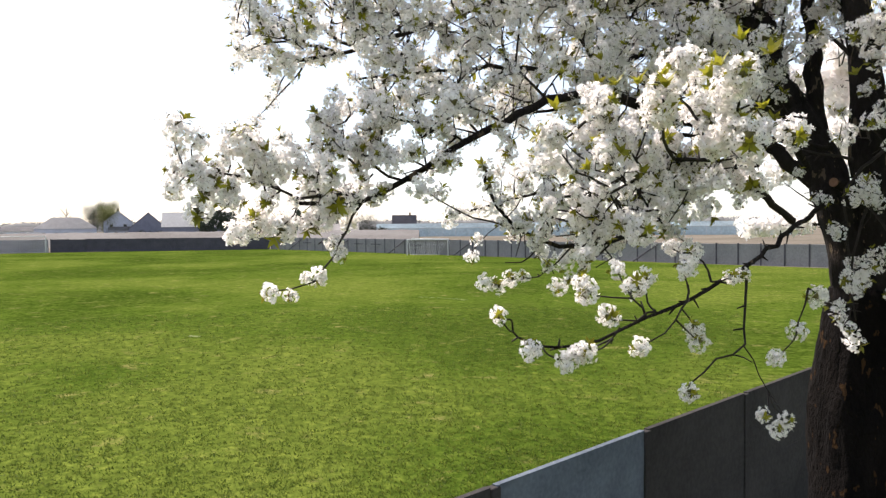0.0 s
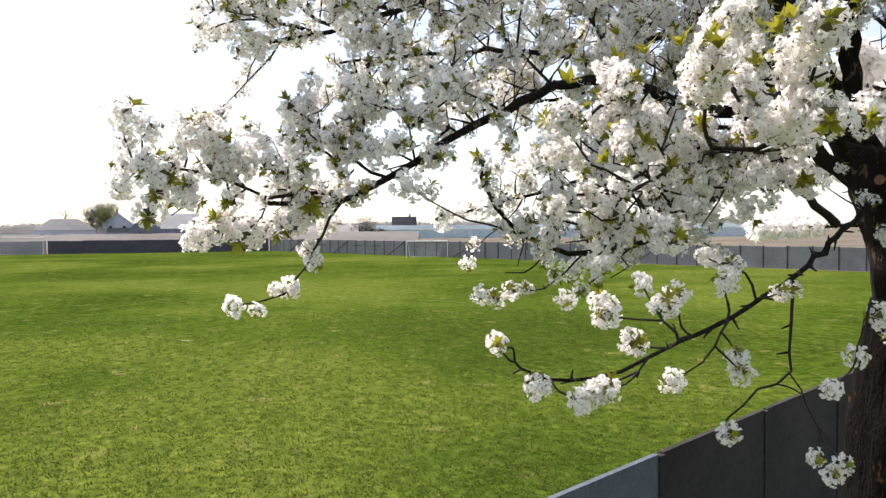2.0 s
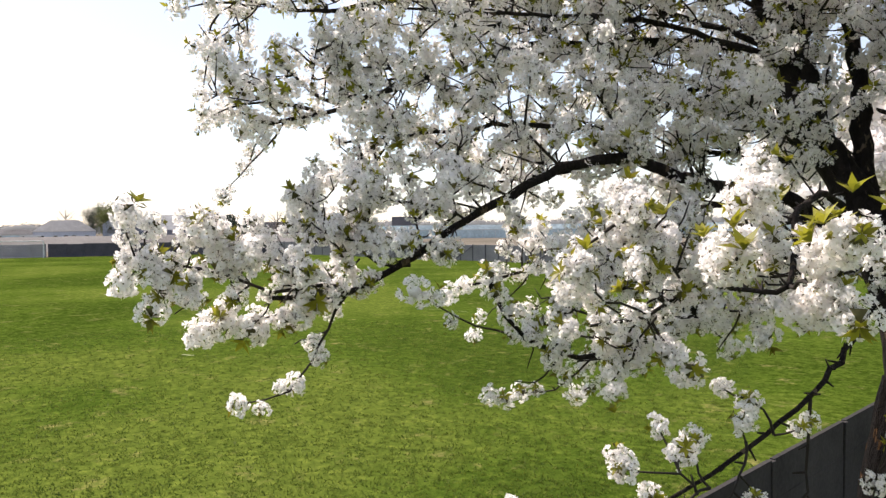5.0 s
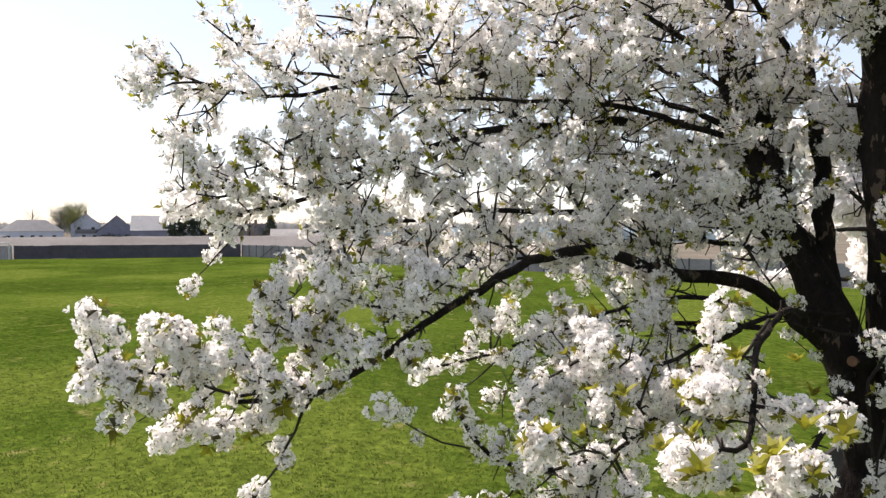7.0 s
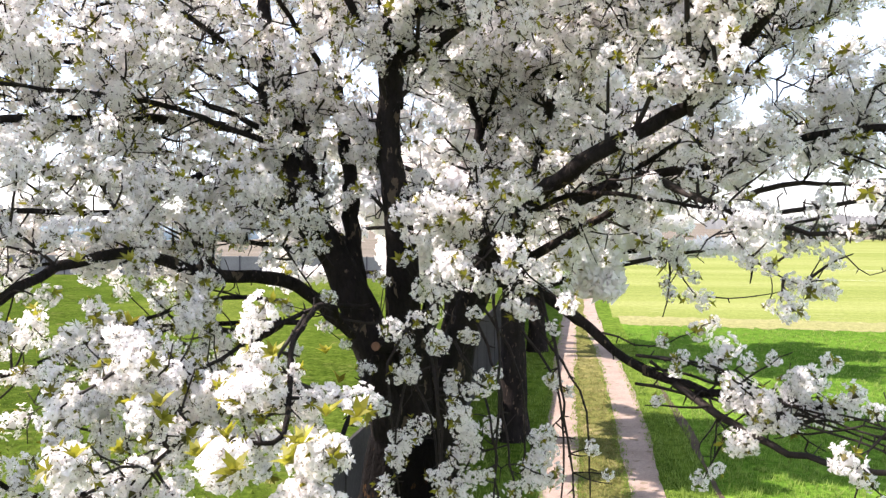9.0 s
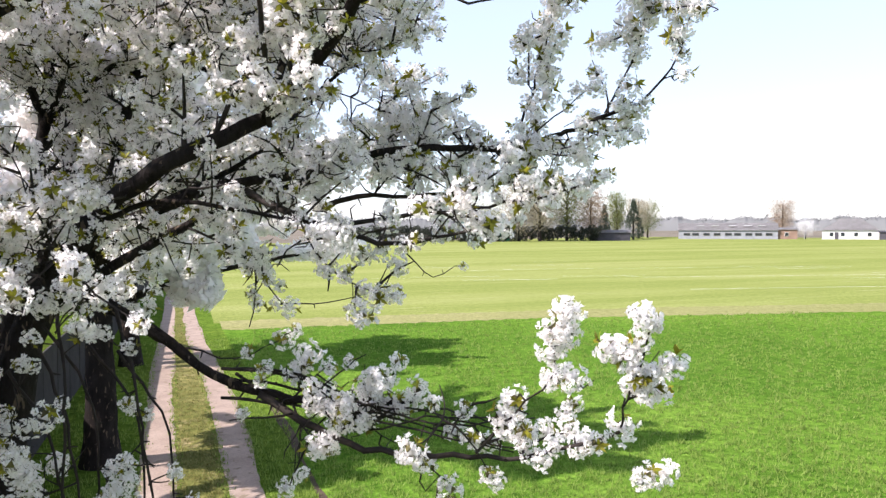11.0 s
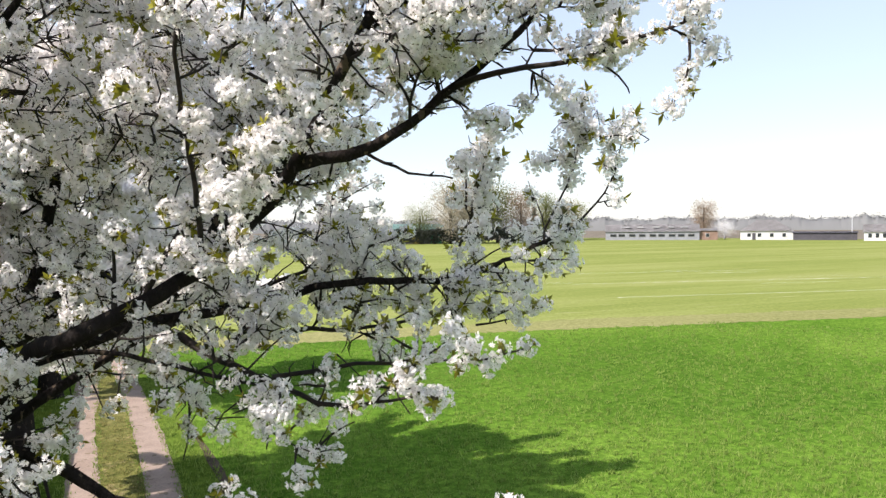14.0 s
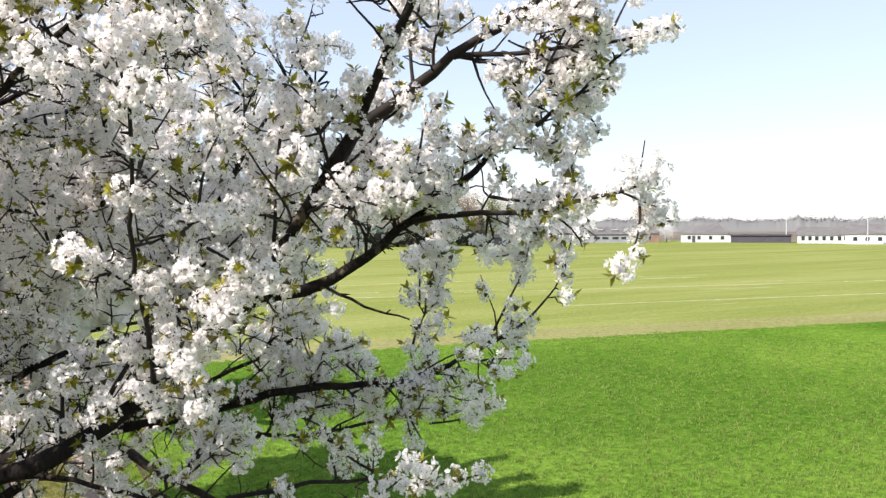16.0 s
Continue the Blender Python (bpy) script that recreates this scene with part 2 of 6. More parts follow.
# ---------------------------------------------------------------- building helpers
def mesh_from(name, verts, faces, mats, index=None, smooth=False):
    me = bpy.data.meshes.new(name)
    me.from_pydata([tuple(v) for v in verts], [], [tuple(f) for f in faces])
    for m in mats if isinstance(mats, (list, tuple)) else [mats]:
        me.materials.append(m)
    if index is not None:
        me.polygons.foreach_set("material_index", np.asarray(index, dtype=np.int32))
    if smooth:
        me.polygons.foreach_set("use_smooth", np.ones(len(me.polygons), dtype=bool))
    me.update()
    return me


def part(name, bm, mat, parent=None, label="", smooth=False):
    """Links a bmesh as ONE mesh object under a thing or a part."""
    me = bpy.data.meshes.new(name)
    bm.to_mesh(me)
    bm.free()
    for m in mat if isinstance(mat, (list, tuple)) else [mat]:
        me.materials.append(m)
    if smooth:
        me.polygons.foreach_set("use_smooth", np.ones(len(me.polygons), dtype=bool))
    ob = new(name, me)
    ob.parent = parent
    return tagged(ob, label)


def thing(name, at=(0, 0, 0), turn=0.0, label="", category="", group="", kind=""):
    e = new(name)
    e.matrix_basis = pose(*at, 0, 0, turn)
    return tagged(e, label, category, group, kind)


def box(bm, cx, cy, cz, sx, sy, sz, bevel=0.0, m=None):
    """A box round its centre, with chamfered edges."""
    g = bmesh.ops.create_cube(bm, size=1.0, matrix=(m or Matrix()) @ Matrix.Translation((cx, cy, cz)) @ Matrix.Diagonal((sx, sy, sz, 1)))
    if bevel:
        es = list({e for v in g["verts"] for e in v.link_edges})
        bmesh.ops.bevel(bm, geom=es, offset=bevel, segments=1, affect="EDGES")
    return bm


def boxes(*rows, bevel=0.0):
    bm = bmesh.new()
    for r in rows:
        box(bm, *r, bevel=bevel)
    return bm


def rod(bm, a, b, r0, r1=None, sides=8):
    a, b = Vector(a), Vector(b)
    r1 = r0 if r1 is None else r1
    d = b - a
    bmesh.ops.create_cone(bm, cap_ends=True, segments=sides, radius1=r0, radius2=r1, depth=d.length,
                          matrix=Matrix.Translation((a + b) / 2) @ d.to_track_quat("Z", "Y").to_matrix().to_4x4())
    return bm


def spline(points, step=0.12):
    """Points along a smooth line through the given ones."""
    p = [np.array(q, float) for q in points]
    p = [2 * p[0] - p[1]] + p + [2 * p[-1] - p[-2]]
    out = []
    for i in range(1, len(p) - 2):
        n = max(2, int(np.linalg.norm(p[i + 1] - p[i]) / step))
        for k in range(n):
            s = k / n
            out.append(0.5 * (2 * p[i] + (p[i + 1] - p[i - 1]) * s + (2 * p[i - 1] - 5 * p[i] + 4 * p[i + 1] - p[i + 2]) * s * s
                              + (3 * p[i] - p[i - 1] - 3 * p[i + 1] + p[i + 2]) * s ** 3))
    out.append(p[-2])
    return np.array(out)


def tube(line, radii, sides=8, rough=0.0, rng=None):
    """Vertices and faces of a tapering, slightly uneven tube along a line."""
    n = len(line)
    tan = np.gradient(line, axis=0)
    tan /= np.linalg.norm(tan, axis=1)[:, None] + 1e-9
    ref = np.where(np.abs(tan[:, 2:3]) > 0.9, np.array([[1.0, 0, 0]]), np.array([[0, 0, 1.0]]))
    u = np.cross(tan, ref)
    u /= np.linalg.norm(u, axis=1)[:, None]
    for i in range(1, n):                      # keep the ring from twisting
        w = u[i - 1] - tan[i] * (u[i - 1] @ tan[i])
        u[i] = w / (np.linalg.norm(w) + 1e-9)
    w = np.cross(tan, u)
    a = np.arange(sides) * 2 * math.pi / sides
    r = np.repeat(np.asarray(radii)[:, None], sides, 1)
    if rough and rng is not None:
        r = r * (1 + rough * rng.normal(size=r.shape))
    v = line[:, None, :] + r[:, :, None] * (np.cos(a)[None, :, None] * u[:, None, :] + np.sin(a)[None, :, None] * w[:, None, :])
    v = v.reshape(-1, 3)
    f = [(i * sides + k, i * sides + (k + 1) % sides, (i + 1) * sides + (k + 1) % sides, (i + 1) * sides + k)
         for i in range(n - 1) for k in range(sides)]
    f.append(tuple(range((n - 1) * sides, n * sides)))
    return v, f


class Heap:
    """Gathers many pieces into one mesh."""

    def __init__(self):
        self.v, self.f, self.m, self.n = [], [], [], 0

    def add(self, v, f, mat=0):
        self.v.append(np.asarray(v))
        self.f.extend(tuple(i + self.n for i in q) for q in f)
        self.m.extend([mat] * len(f) if isinstance(mat, int) else list(mat))
        self.n += len(v)

    def mesh(self, name, mats, smooth=False):
        return mesh_from(name, np.concatenate(self.v), self.f, mats, self.m, smooth)


# ---------------------------------------------------------------- blossom
PETAL_RINGS = {
    # level: rings of (petals, reach, lift, half width, corners)
    0: ((5, 1.0, 0.22, 0.50, 4), (5, 0.66, 0.62, 0.36, 3)),
    1: ((5, 1.0, 0.34, 0.52, 3), (3, 0.6, 0.72, 0.40, 3)),
    2: ((4, 1.0, 0.40, 0.56, 3),),
    3: ((3, 1.0, 0.42, 0.70, 3),),
}


def flower(rng, size, level):
    """A ruffled white flower looking along +z: rings of cupped, notched petals about a small dark heart."""
    v, f, m = [], [], []
    for count, reach, lift, wide, corners in PETAL_RINGS[level]:
        turn = rng.uniform(0, 6.28)
        for k in range(count):
            a = turn + k * 2 * math.pi / count + rng.normal(0, 0.2)
            c, s = math.cos(a), math.sin(a)
            rr, ll = reach * rng.uniform(0.8, 1.15), lift + rng.normal(0, 0.2)
            tilt = rng.normal(0, 0.12)
            if corners == 4:
                pts, fs = ((0.06, 0, 0), (0.85 * rr, wide, ll + tilt), (0.92 * rr, 0.0, ll * 1.1), (0.85 * rr, -wide, ll - tilt)), ((0, 1, 2), (0, 2, 3))
            else:
                pts, fs = ((0.05, 0, 0), (0.92 * rr, wide, ll + tilt), (0.92 * rr, -wide, ll - tilt)), ((0, 1, 2),)
            i = len(v)
            v += [((x * c - y * s) * size, (x * s + y * c) * size, z * size) for x, y, z in pts]
            f += [tuple(i + q for q in tri) for tri in fs]
            m += [0] * len(fs)
    if level < 2:
        i = len(v)
        v += [(0.19 * size * math.cos(q), 0.19 * size * math.sin(q), 0.5 * size) for q in (0, 2.1, 4.2)]
        f += [(i, i + 1, i + 2)]
        m += [1]
    return np.array(v), f, m


def leaf_tuft(rng, count, size):
    """Young leaves that spread from the tip of a spur."""
    v, f = [], []
    for k in range(count):
        a, up = k * 2.4 + rng.uniform(0, 0.6), rng.uniform(0.35, 1.15)
        d = Vector((math.cos(a) * math.cos(up), math.sin(a) * math.cos(up), math.sin(up)))
        side = d.cross(Vector((0, 0, 1))).normalized()
        n = side.cross(d)
        ln = size * rng.uniform(0.7, 1.25)
        i = len(v)
        for s, wd, h in ((0.05, 0.02, 0), (0.45, 0.19, 0.03), (1.0, 0.0, -0.10)):
            for sg in ((-1, 1) if wd else (0,)):
                v.append(tuple(d * (s * ln) + side * (sg * wd * ln) + n * (h * ln + abs(sg) * 0.05 * ln)))
        f += [(i, i + 1, i + 3), (i, i + 3, i + 2), (i + 2, i + 3, i + 4)]
    return np.array(v), f


def cluster_mesh(rng, flowers, radius, leaves, stretch, level, size, open_cap):
    """An umbel: flowers on thin stalks round the end of a spur; +z points along the spur, where the
    stalks, calyces and young leaves show dark between the flowers when open_cap is below 1."""
    h = Heap()
    k = np.arange(flowers)
    zz = 1 - 2 * (k + 0.5) / flowers
    th = k * 2.39996 + rng.uniform(0, 6.28)
    for z, t in zip(zz, th):
        d = Vector((math.cos(t) * math.sqrt(1 - z * z), math.sin(t) * math.sqrt(1 - z * z), z))
        d = (d + Vector(rng.normal(0, 0.17, 3))).normalized()
        if d.z > open_cap:
            continue
        v, f, m = flower(rng, size * rng.uniform(0.8, 1.2), level)
        q = (d + Vector(rng.normal(0, 0.30, 3))).to_track_quat("Z", "Y").to_matrix()
        pos = np.array(d) * radius * rng.uniform(0.66, 1.14) * np.array((1, 1, stretch))
        h.add(v @ np.array(q).T + pos, f, m)
        side = np.array(d.orthogonal().normalized())
        if level < 2:                              # the stalk, and a brown calyx behind the flower
            h.add([pos * 0.12 + side * 0.002, pos * 0.12 - side * 0.002, pos * 0.96], [(0, 1, 2)], 2)
        if rng.uniform() < 0.7:
            off = side * size * rng.uniform(0.5, 1.0)
            along = np.array(d.cross(Vector(side))) * size * 0.38
            h.add([pos * 1.02 + off - along, pos * 1.02 + off + along, pos * 1.12 + off], [(0, 1, 2)], 2)
    if open_cap < 0.9:                             # the dark rosette of stalks and bud scales
        for j in range(5 if level < 2 else 3):
            a = j * 2.4 + rng.uniform(0, 1)
            o = np.array((math.cos(a), math.sin(a), 0)) * radius * rng.uniform(0.35, 0.6)
            w = np.array((-math.sin(a), math.cos(a), 0)) * radius * 0.10
            up = np.array((0, 0, radius * stretch * rng.uniform(0.62, 0.9)))
            h.add([up * 0.7, up + o + w, up + o - w], [(0, 1, 2)], 2)
    c = radius * 0.56
    core = [(c, 0, 0), (-c, 0, 0), (0, c, 0), (0, -c, 0), (0, 0, c * stretch), (0, 0, -c * stretch)]
    h.add(core, [(0, 2, 4), (2, 1, 4), (1, 3, 4), (3, 0, 4), (2, 0, 5), (1, 2, 5), (3, 1, 5), (0, 3, 5)], [2, 0, 2, 0, 0, 0, 0, 0] if open_cap < 0.9 else [0] * 8)
    if leaves:
        v, f = leaf_tuft(rng, leaves, rng.uniform(0.040, 0.066))
        h.add(v + np.array((0, 0, radius * 0.70 * stretch)), f, 3)
    return h


BLOSSOM_MATS = [M_PETAL, M_HEART, M_CALYX, M_LEAF]
rng_b = np.random.default_rng(11)
CLUSTERS = [cluster_mesh(rng_b, n, r, lv, st, 0, 0.0185, cap) for n, r, lv, st, cap in
            ((38, 0.056, 6, 1.0, 0.74), (44, 0.060, 8, 1.12, 0.82), (34, 0.053, 5, 0.9, 0.58), (44, 0.059, 7, 1.25, 0.80), (40, 0.058, 9, 0.85, 0.66),
             (30, 0.048, 0, 1.0, 1.1), (36, 0.056, 6, 0.8, 0.60), (26, 0.043, 5, 1.0, 0.74))]
MIDDLE = [cluster_mesh(rng_b, n, r, lv, st, 1, 0.0195, cap) for n, r, lv, st, cap in
          ((25, 0.055, 6, 1.0, 0.68), (27, 0.058, 7, 1.12, 0.8), (21, 0.051, 4, 0.9, 0.55), (27, 0.059, 0, 1.25, 1.1), (24, 0.055, 6, 0.85, 0.62), (18, 0.045, 4, 1.0, 0.7))]
SIMPLE = [cluster_mesh(rng_b, n, r, lv, st, 2, 0.0235, cap) for n, r, lv, st, cap in
          ((19, 0.053, 5, 1.0, 0.68), (20, 0.057, 0, 1.15, 1.1), (16, 0.050, 4, 0.9, 0.6), (16, 0.048, 4, 1.0, 0.72), (18, 0.052, 3, 1.1, 0.8))]
COARSE = [cluster_mesh(rng_b, n, r, 0, st, 3, 0.046, 1.1) for n, r, st in ((8, 0.054, 1.0), (9, 0.058, 1.15), (7, 0.05, 1.0))]


def arrays(c):
    return np.concatenate(c.v), np.array(c.f, dtype=np.int32), np.array(c.m, dtype=np.int32)


LEVELS = [[arrays(c) for c in kind] for kind in (CLUSTERS, MIDDLE, SIMPLE, COARSE)]


# ---------------------------------------------------------------- tree
def tri_mesh(name, verts, tris, mats, index):
    """A mesh of triangles straight from arrays."""
    me = bpy.data.meshes.new(name)
    n = len(tris)
    me.vertices.add(len(verts))
    me.vertices.foreach_set("co", np.asarray(verts, dtype=np.float32).ravel())
    me.loops.add(3 * n)
    me.loops.foreach_set("vertex_index", np.asarray(tris, dtype=np.int32).ravel())
    me.polygons.add(n)
    me.polygons.foreach_set("loop_start", np.arange(n, dtype=np.int32) * 3)
    me.polygons.foreach_set("material_index", np.asarray(index, dtype=np.int32))
    for m in mats:
        me.materials.append(m)
    me.update(calc_edges=True)
    return me


def unit(v):
    return v / (np.linalg.norm(v) + 1e-9)


class Tree:
    """Limbs given as lines; branches, twigs and clusters grow from them."""

    def __init__(self, seed, inside, gap=0.094, bare=16):
        self.rng = np.random.default_rng(seed)
        self.inside, self.gap, self.bare = inside, gap, bare
        self.limbs, self.wood, self.spurs = [], Heap(), []
        self.plain, self.single, self.full = [], [], 1.0

    def limb(self, points, r0, r1, sides=10, step=0.1, shoots=2.6, bare=0.25, rough=0.05, reach=0.85, own=False, dense=1.0, tips=True, rise=0.25):
        """A drawn limb from its foot to its tip. shoots: side branches a metre; bare: the share of it without any."""
        line = spline(points, step)
        t = np.linspace(0, 1, len(line))
        rad = r0 + (r1 - r0) * t ** 0.8
        line[1:-1] += self.rng.normal(0, 0.006, (len(line) - 2, 3))
        if own:
            h = Heap()
            h.add(*tube(line, rad, sides, rough, self.rng))
            self.limbs.append(h)
        else:
            self.wood.add(*tube(line, rad, max(5, sides - 3), rough, self.rng))
        if not tips:
            self.plain.append(line)
        length = np.linalg.norm(np.diff(line, axis=0), axis=1).sum()
        for _ in range(int(length * shoots * dense)):
            s = self.rng.uniform(bare, 1.0)
            i = min(int(s * (len(line) - 1)), len(line) - 2)
            d = unit(line[i + 1] - line[i])
            o = unit(np.cross(d, self.rng.normal(size=3)))
            way = unit(d * self.rng.uniform(0.25, 0.9) + o + np.array((0, 0, rise)))
            self.branch(line[i], way, reach * self.rng.uniform(0.45, 1.2) * (1.15 - 0.5 * s), max(0.006, rad[i] * 0.38), 1)
        for _ in range(int(length * (9 if own else 5))):       # short broken spurs
            i = self.rng.integers(1, len(line) - 1)
            d = unit(line[i + 1] - line[i - 1])
            o = unit(np.cross(d, self.rng.normal(size=3)) + 0.3 * d)
            e = self.rng.uniform(0.015, 0.055)
            self.wood.add(*tube(np.array([line[i], line[i] + o * (rad[i] + e)]), [min(rad[i], 0.007), 0.003], 4))
        if own and shoots > 1:                     # long slender whips, flowering at their ends only
            for _ in range(int(length * 1.5)):
                i = self.rng.integers(len(line) // 4, len(line) - 1)
                d = unit(line[i + 1] - line[i])
                o = unit(np.cross(d, self.rng.normal(size=3)))
                self.branch(line[i], unit(d * 0.7 + o), self.rng.uniform(0.3, 0.6), 0.007, 3)
        if r1 < 0.03 and tips:
            self.tip(line[-6:], r1, 1.4 if shoots == 0 else 1.0)
        return line

    def branch(self, p, way, length, radius, level):
        n = max(4, int(length / 0.09))
        line, d = [p], way
        bend = self.rng.normal(0, 0.10, 3) + np.array((0, 0, 0.03 if level == 1 else -0.01))
        for _ in range(n):
            d = unit(d + bend * 0.55 + self.rng.normal(0, 0.13, 3))
            line.append(line[-1] + d * length / n)
        line = np.array(line)
        keep = [self.inside(q) for q in line]
        if not all(keep[1:]):
            cut = keep[1:].index(False) + 1
            if cut < 4:
                return
            line = line[:cut]
        radius = min(radius, 0.022 if level == 1 else 0.009)
        rad = np.linspace(radius, max(0.0028, radius * 0.35), len(line))
        self.wood.add(*tube(line, rad, 5 if level == 1 else 4, 0.06, self.rng))
        if level == 1:
            for k in range(int(length * 8)):
                i = self.rng.integers(max(1, len(line) // 5), len(line) - 1)
                d = unit(line[i + 1] - line[i])
                o = unit(np.cross(d, self.rng.normal(size=3)))
                self.branch(line[i], unit(d * self.rng.uniform(0.2, 0.9) + o + np.array((0, 0, 0.15))), self.rng.uniform(0.12, 0.42), 0.0088, 2)
            for k in range(int(length * self.bare)):       # bare twigs
                i = self.rng.integers(0, len(line) - 1)
                d = unit(line[i + 1] - line[i])
                o = unit(d * self.rng.uniform(0.1, 0.8) + unit(np.cross(d, self.rng.normal(size=3))))
                e = self.rng.uniform(0.05, 0.24)
                bow, kink = self.rng.normal(0, 0.15, 3) * e, self.rng.normal(0, 0.10, 3) * e
                self.wood.add(*tube(np.array([line[i], line[i] + o * e * 0.3 + bow, line[i] + o * e * 0.65 + bow + kink, line[i] + o * e]), [0.0064, 0.0052, 0.0044, 0.0028], 3))
        self.tip(line[len(line) // 3:] if level == 1 else line[len(line) // 4:] if level == 2 else line[-3:], rad[-1])

    def tip(self, line, r, full=1.0):
        """Clusters packed into sprays along the outer end of a twig, with bare stretches between."""
        seg = np.linalg.norm(np.diff(line, axis=0), axis=1)
        cum = np.concatenate([[0], np.cumsum(seg)])
        at_, turn, last = cum[-1], self.rng.uniform(0, 6.28), True
        while at_ > 0:
            i = int(np.clip(np.searchsorted(cum, at_), 1, len(line) - 1))
            d = unit(line[i] - line[i - 1])
            q = line[i - 1] + d * (at_ - cum[i - 1])
            a = unit(np.cross(d, (0.3, 0.2, 1.0)))
            turn += 2.4 + self.rng.normal(0, 0.4)
            o = unit(a * math.cos(turn) + np.cross(d, a) * math.sin(turn) + (0.9 if last else 0.35) * d + np.array((0, 0, 0.1)))
            size = self.full * full * (self.rng.uniform(0.85, 1.18) if last else self.rng.uniform(0.64, 1.02))
            self.spurs.append((q + o * self.rng.uniform(0.018, 0.045), o, size))
            last = False
            at_ -= self.gap * full * self.rng.uniform(0.5, 1.3)
            if self.rng.uniform() < 0.13:
                at_ -= self.rng.uniform(0.06, 0.2)

    def spur(self, q, o, size):
        self.spurs.append((np.array(q, float), unit(np.array(o, float)), size))
        self.single.append(np.array(q, float))

    def stalks(self, most=0.35):
        """A thin bowed twig from the nearest branch to each single cluster."""
        pts = np.concatenate(self.plain)
        for q in self.single:
            i = np.argmin(np.linalg.norm(pts - q, axis=1))
            d = np.linalg.norm(pts[i] - q)
            if 0.01 < d < most:
                mid = (pts[i] + q) / 2 + self.rng.normal(0, 0.08, 3) * d
                self.wood.add(*tube(spline([pts[i], mid, q], 0.03), np.linspace(0.0045, 0.0028, len(spline([pts[i], mid, q], 0.03))), 5, 0.1, self.rng))


def frame_of(o, spin):
    q = Vector(o).to_track_quat("Z", "Y").to_matrix().to_4x4()
    return q @ Matrix.Rotation(spin, 4, "Z")


def joined_blossom(spurs, rng, name, level):
    """Many clusters in one mesh; level(q) picks how fine each is."""
    V, F, MI, n = [], [], [], 0
    for q, o, s in spurs:
        kinds = LEVELS[level(q)]
        v, f, m = kinds[rng.integers(0, len(kinds))]
        r = np.array(frame_of(o, rng.uniform(0, 6.28)).to_3x3())
        V.append((v * s) @ r.T + q)
        F.append(f + n)
        MI.append(m)
        n += len(v)
    return tri_mesh(name, np.concatenate(V), np.concatenate(F), BLOSSOM_MATS, np.concatenate(MI))


CLUSTER_MESHES = [tri_mesh("blossom_cluster", *LEVELS[0][i][:2], BLOSSOM_MATS, LEVELS[0][i][2]) for i in range(len(CLUSTERS))]


# ---------------------------------------------------------------- ground
def sheet(name, outline, z, mat, label, kind="structure", thick=0.0, cuts=0):
    bm = bmesh.new()
    vs = [bm.verts.new((x, y, z)) for x, y in outline]
    bm.faces.new(vs)
    ob = part(name, bm, mat)
    return tagged(ob, label, "ground", kind=kind)


FENCE_X = -4.54
M_MIDDLE = grass("worn_track_grass", (0.075, 0.095, 0.02), (0.14, 0.145, 0.045), (0.22, 0.20, 0.085), (0.34, 0.26, 0.16), 0.9, 24.0, 0.56)
sheet("ground", [(-2500, -2500), (2500, -2500), (2500, 2500), (-2500, 2500)], 0.0, M_FARM, "flat pale brown farmland reaching the horizon")
sheet("pitch", [(-126, -60), (FENCE_X, -60), (FENCE_X, 66.0), (-108, 68.0), (-124.0, 38)], 0.010, M_LAWN, "mown green football pitch with worn dry patches")
sheet("verge", [(FENCE_X, -40), (1.6, -40), (0.9, 17), (0.2, 39.5), (-0.6, 80), (FENCE_X, 80)], 0.012, M_VERGE, "uneven grass verge along the sandy track")
sheet("meadow", [(1.3, -60), (200, -60), (200, 8.5), (43.75, 33.5), (24.4, 37.2), (15.1, 39.0), (0.1, 40.0), (0.9, 17)], 0.014, M_FIELD, "lush deep green meadow beside the track")
STRIP = [(0.1, 39.6, 43.0), (15.1, 38.7, 42.0), (24.4, 36.9, 41.0), (43.75, 33.1, 37.2), (110, 22.2, 26.5), (200, 8.0, 13.0)]
rs = np.random.default_rng(17)
near = [(x, np.interp(x, [q[0] for q in STRIP], [q[1] for q in STRIP]) + rs.normal(0, 0.16)) for x in np.linspace(0.1, 200, 900)]
far = [(x, np.interp(x, [q[0] for q in STRIP], [q[2] for q in STRIP]) + rs.normal(0, 0.16)) for x in np.linspace(200, 0.1, 700)]
sheet("grass_strip", near + far, 0.018, M_STRAW, "strip of dry straw-coloured grass between the fields")
sheet("hazed_far_lawn", [(-0.2, 42.2), (15.1, 41.5), (24.4, 40.5), (43.75, 36.5), (230, 10), (215, 150), (195, 214), (158, 251), (46, 214), (-0.8, 205)],
      0.016, M_FARLAWN_HAZED, "wide light green playing field, paled by painted haze, with faint white lines")


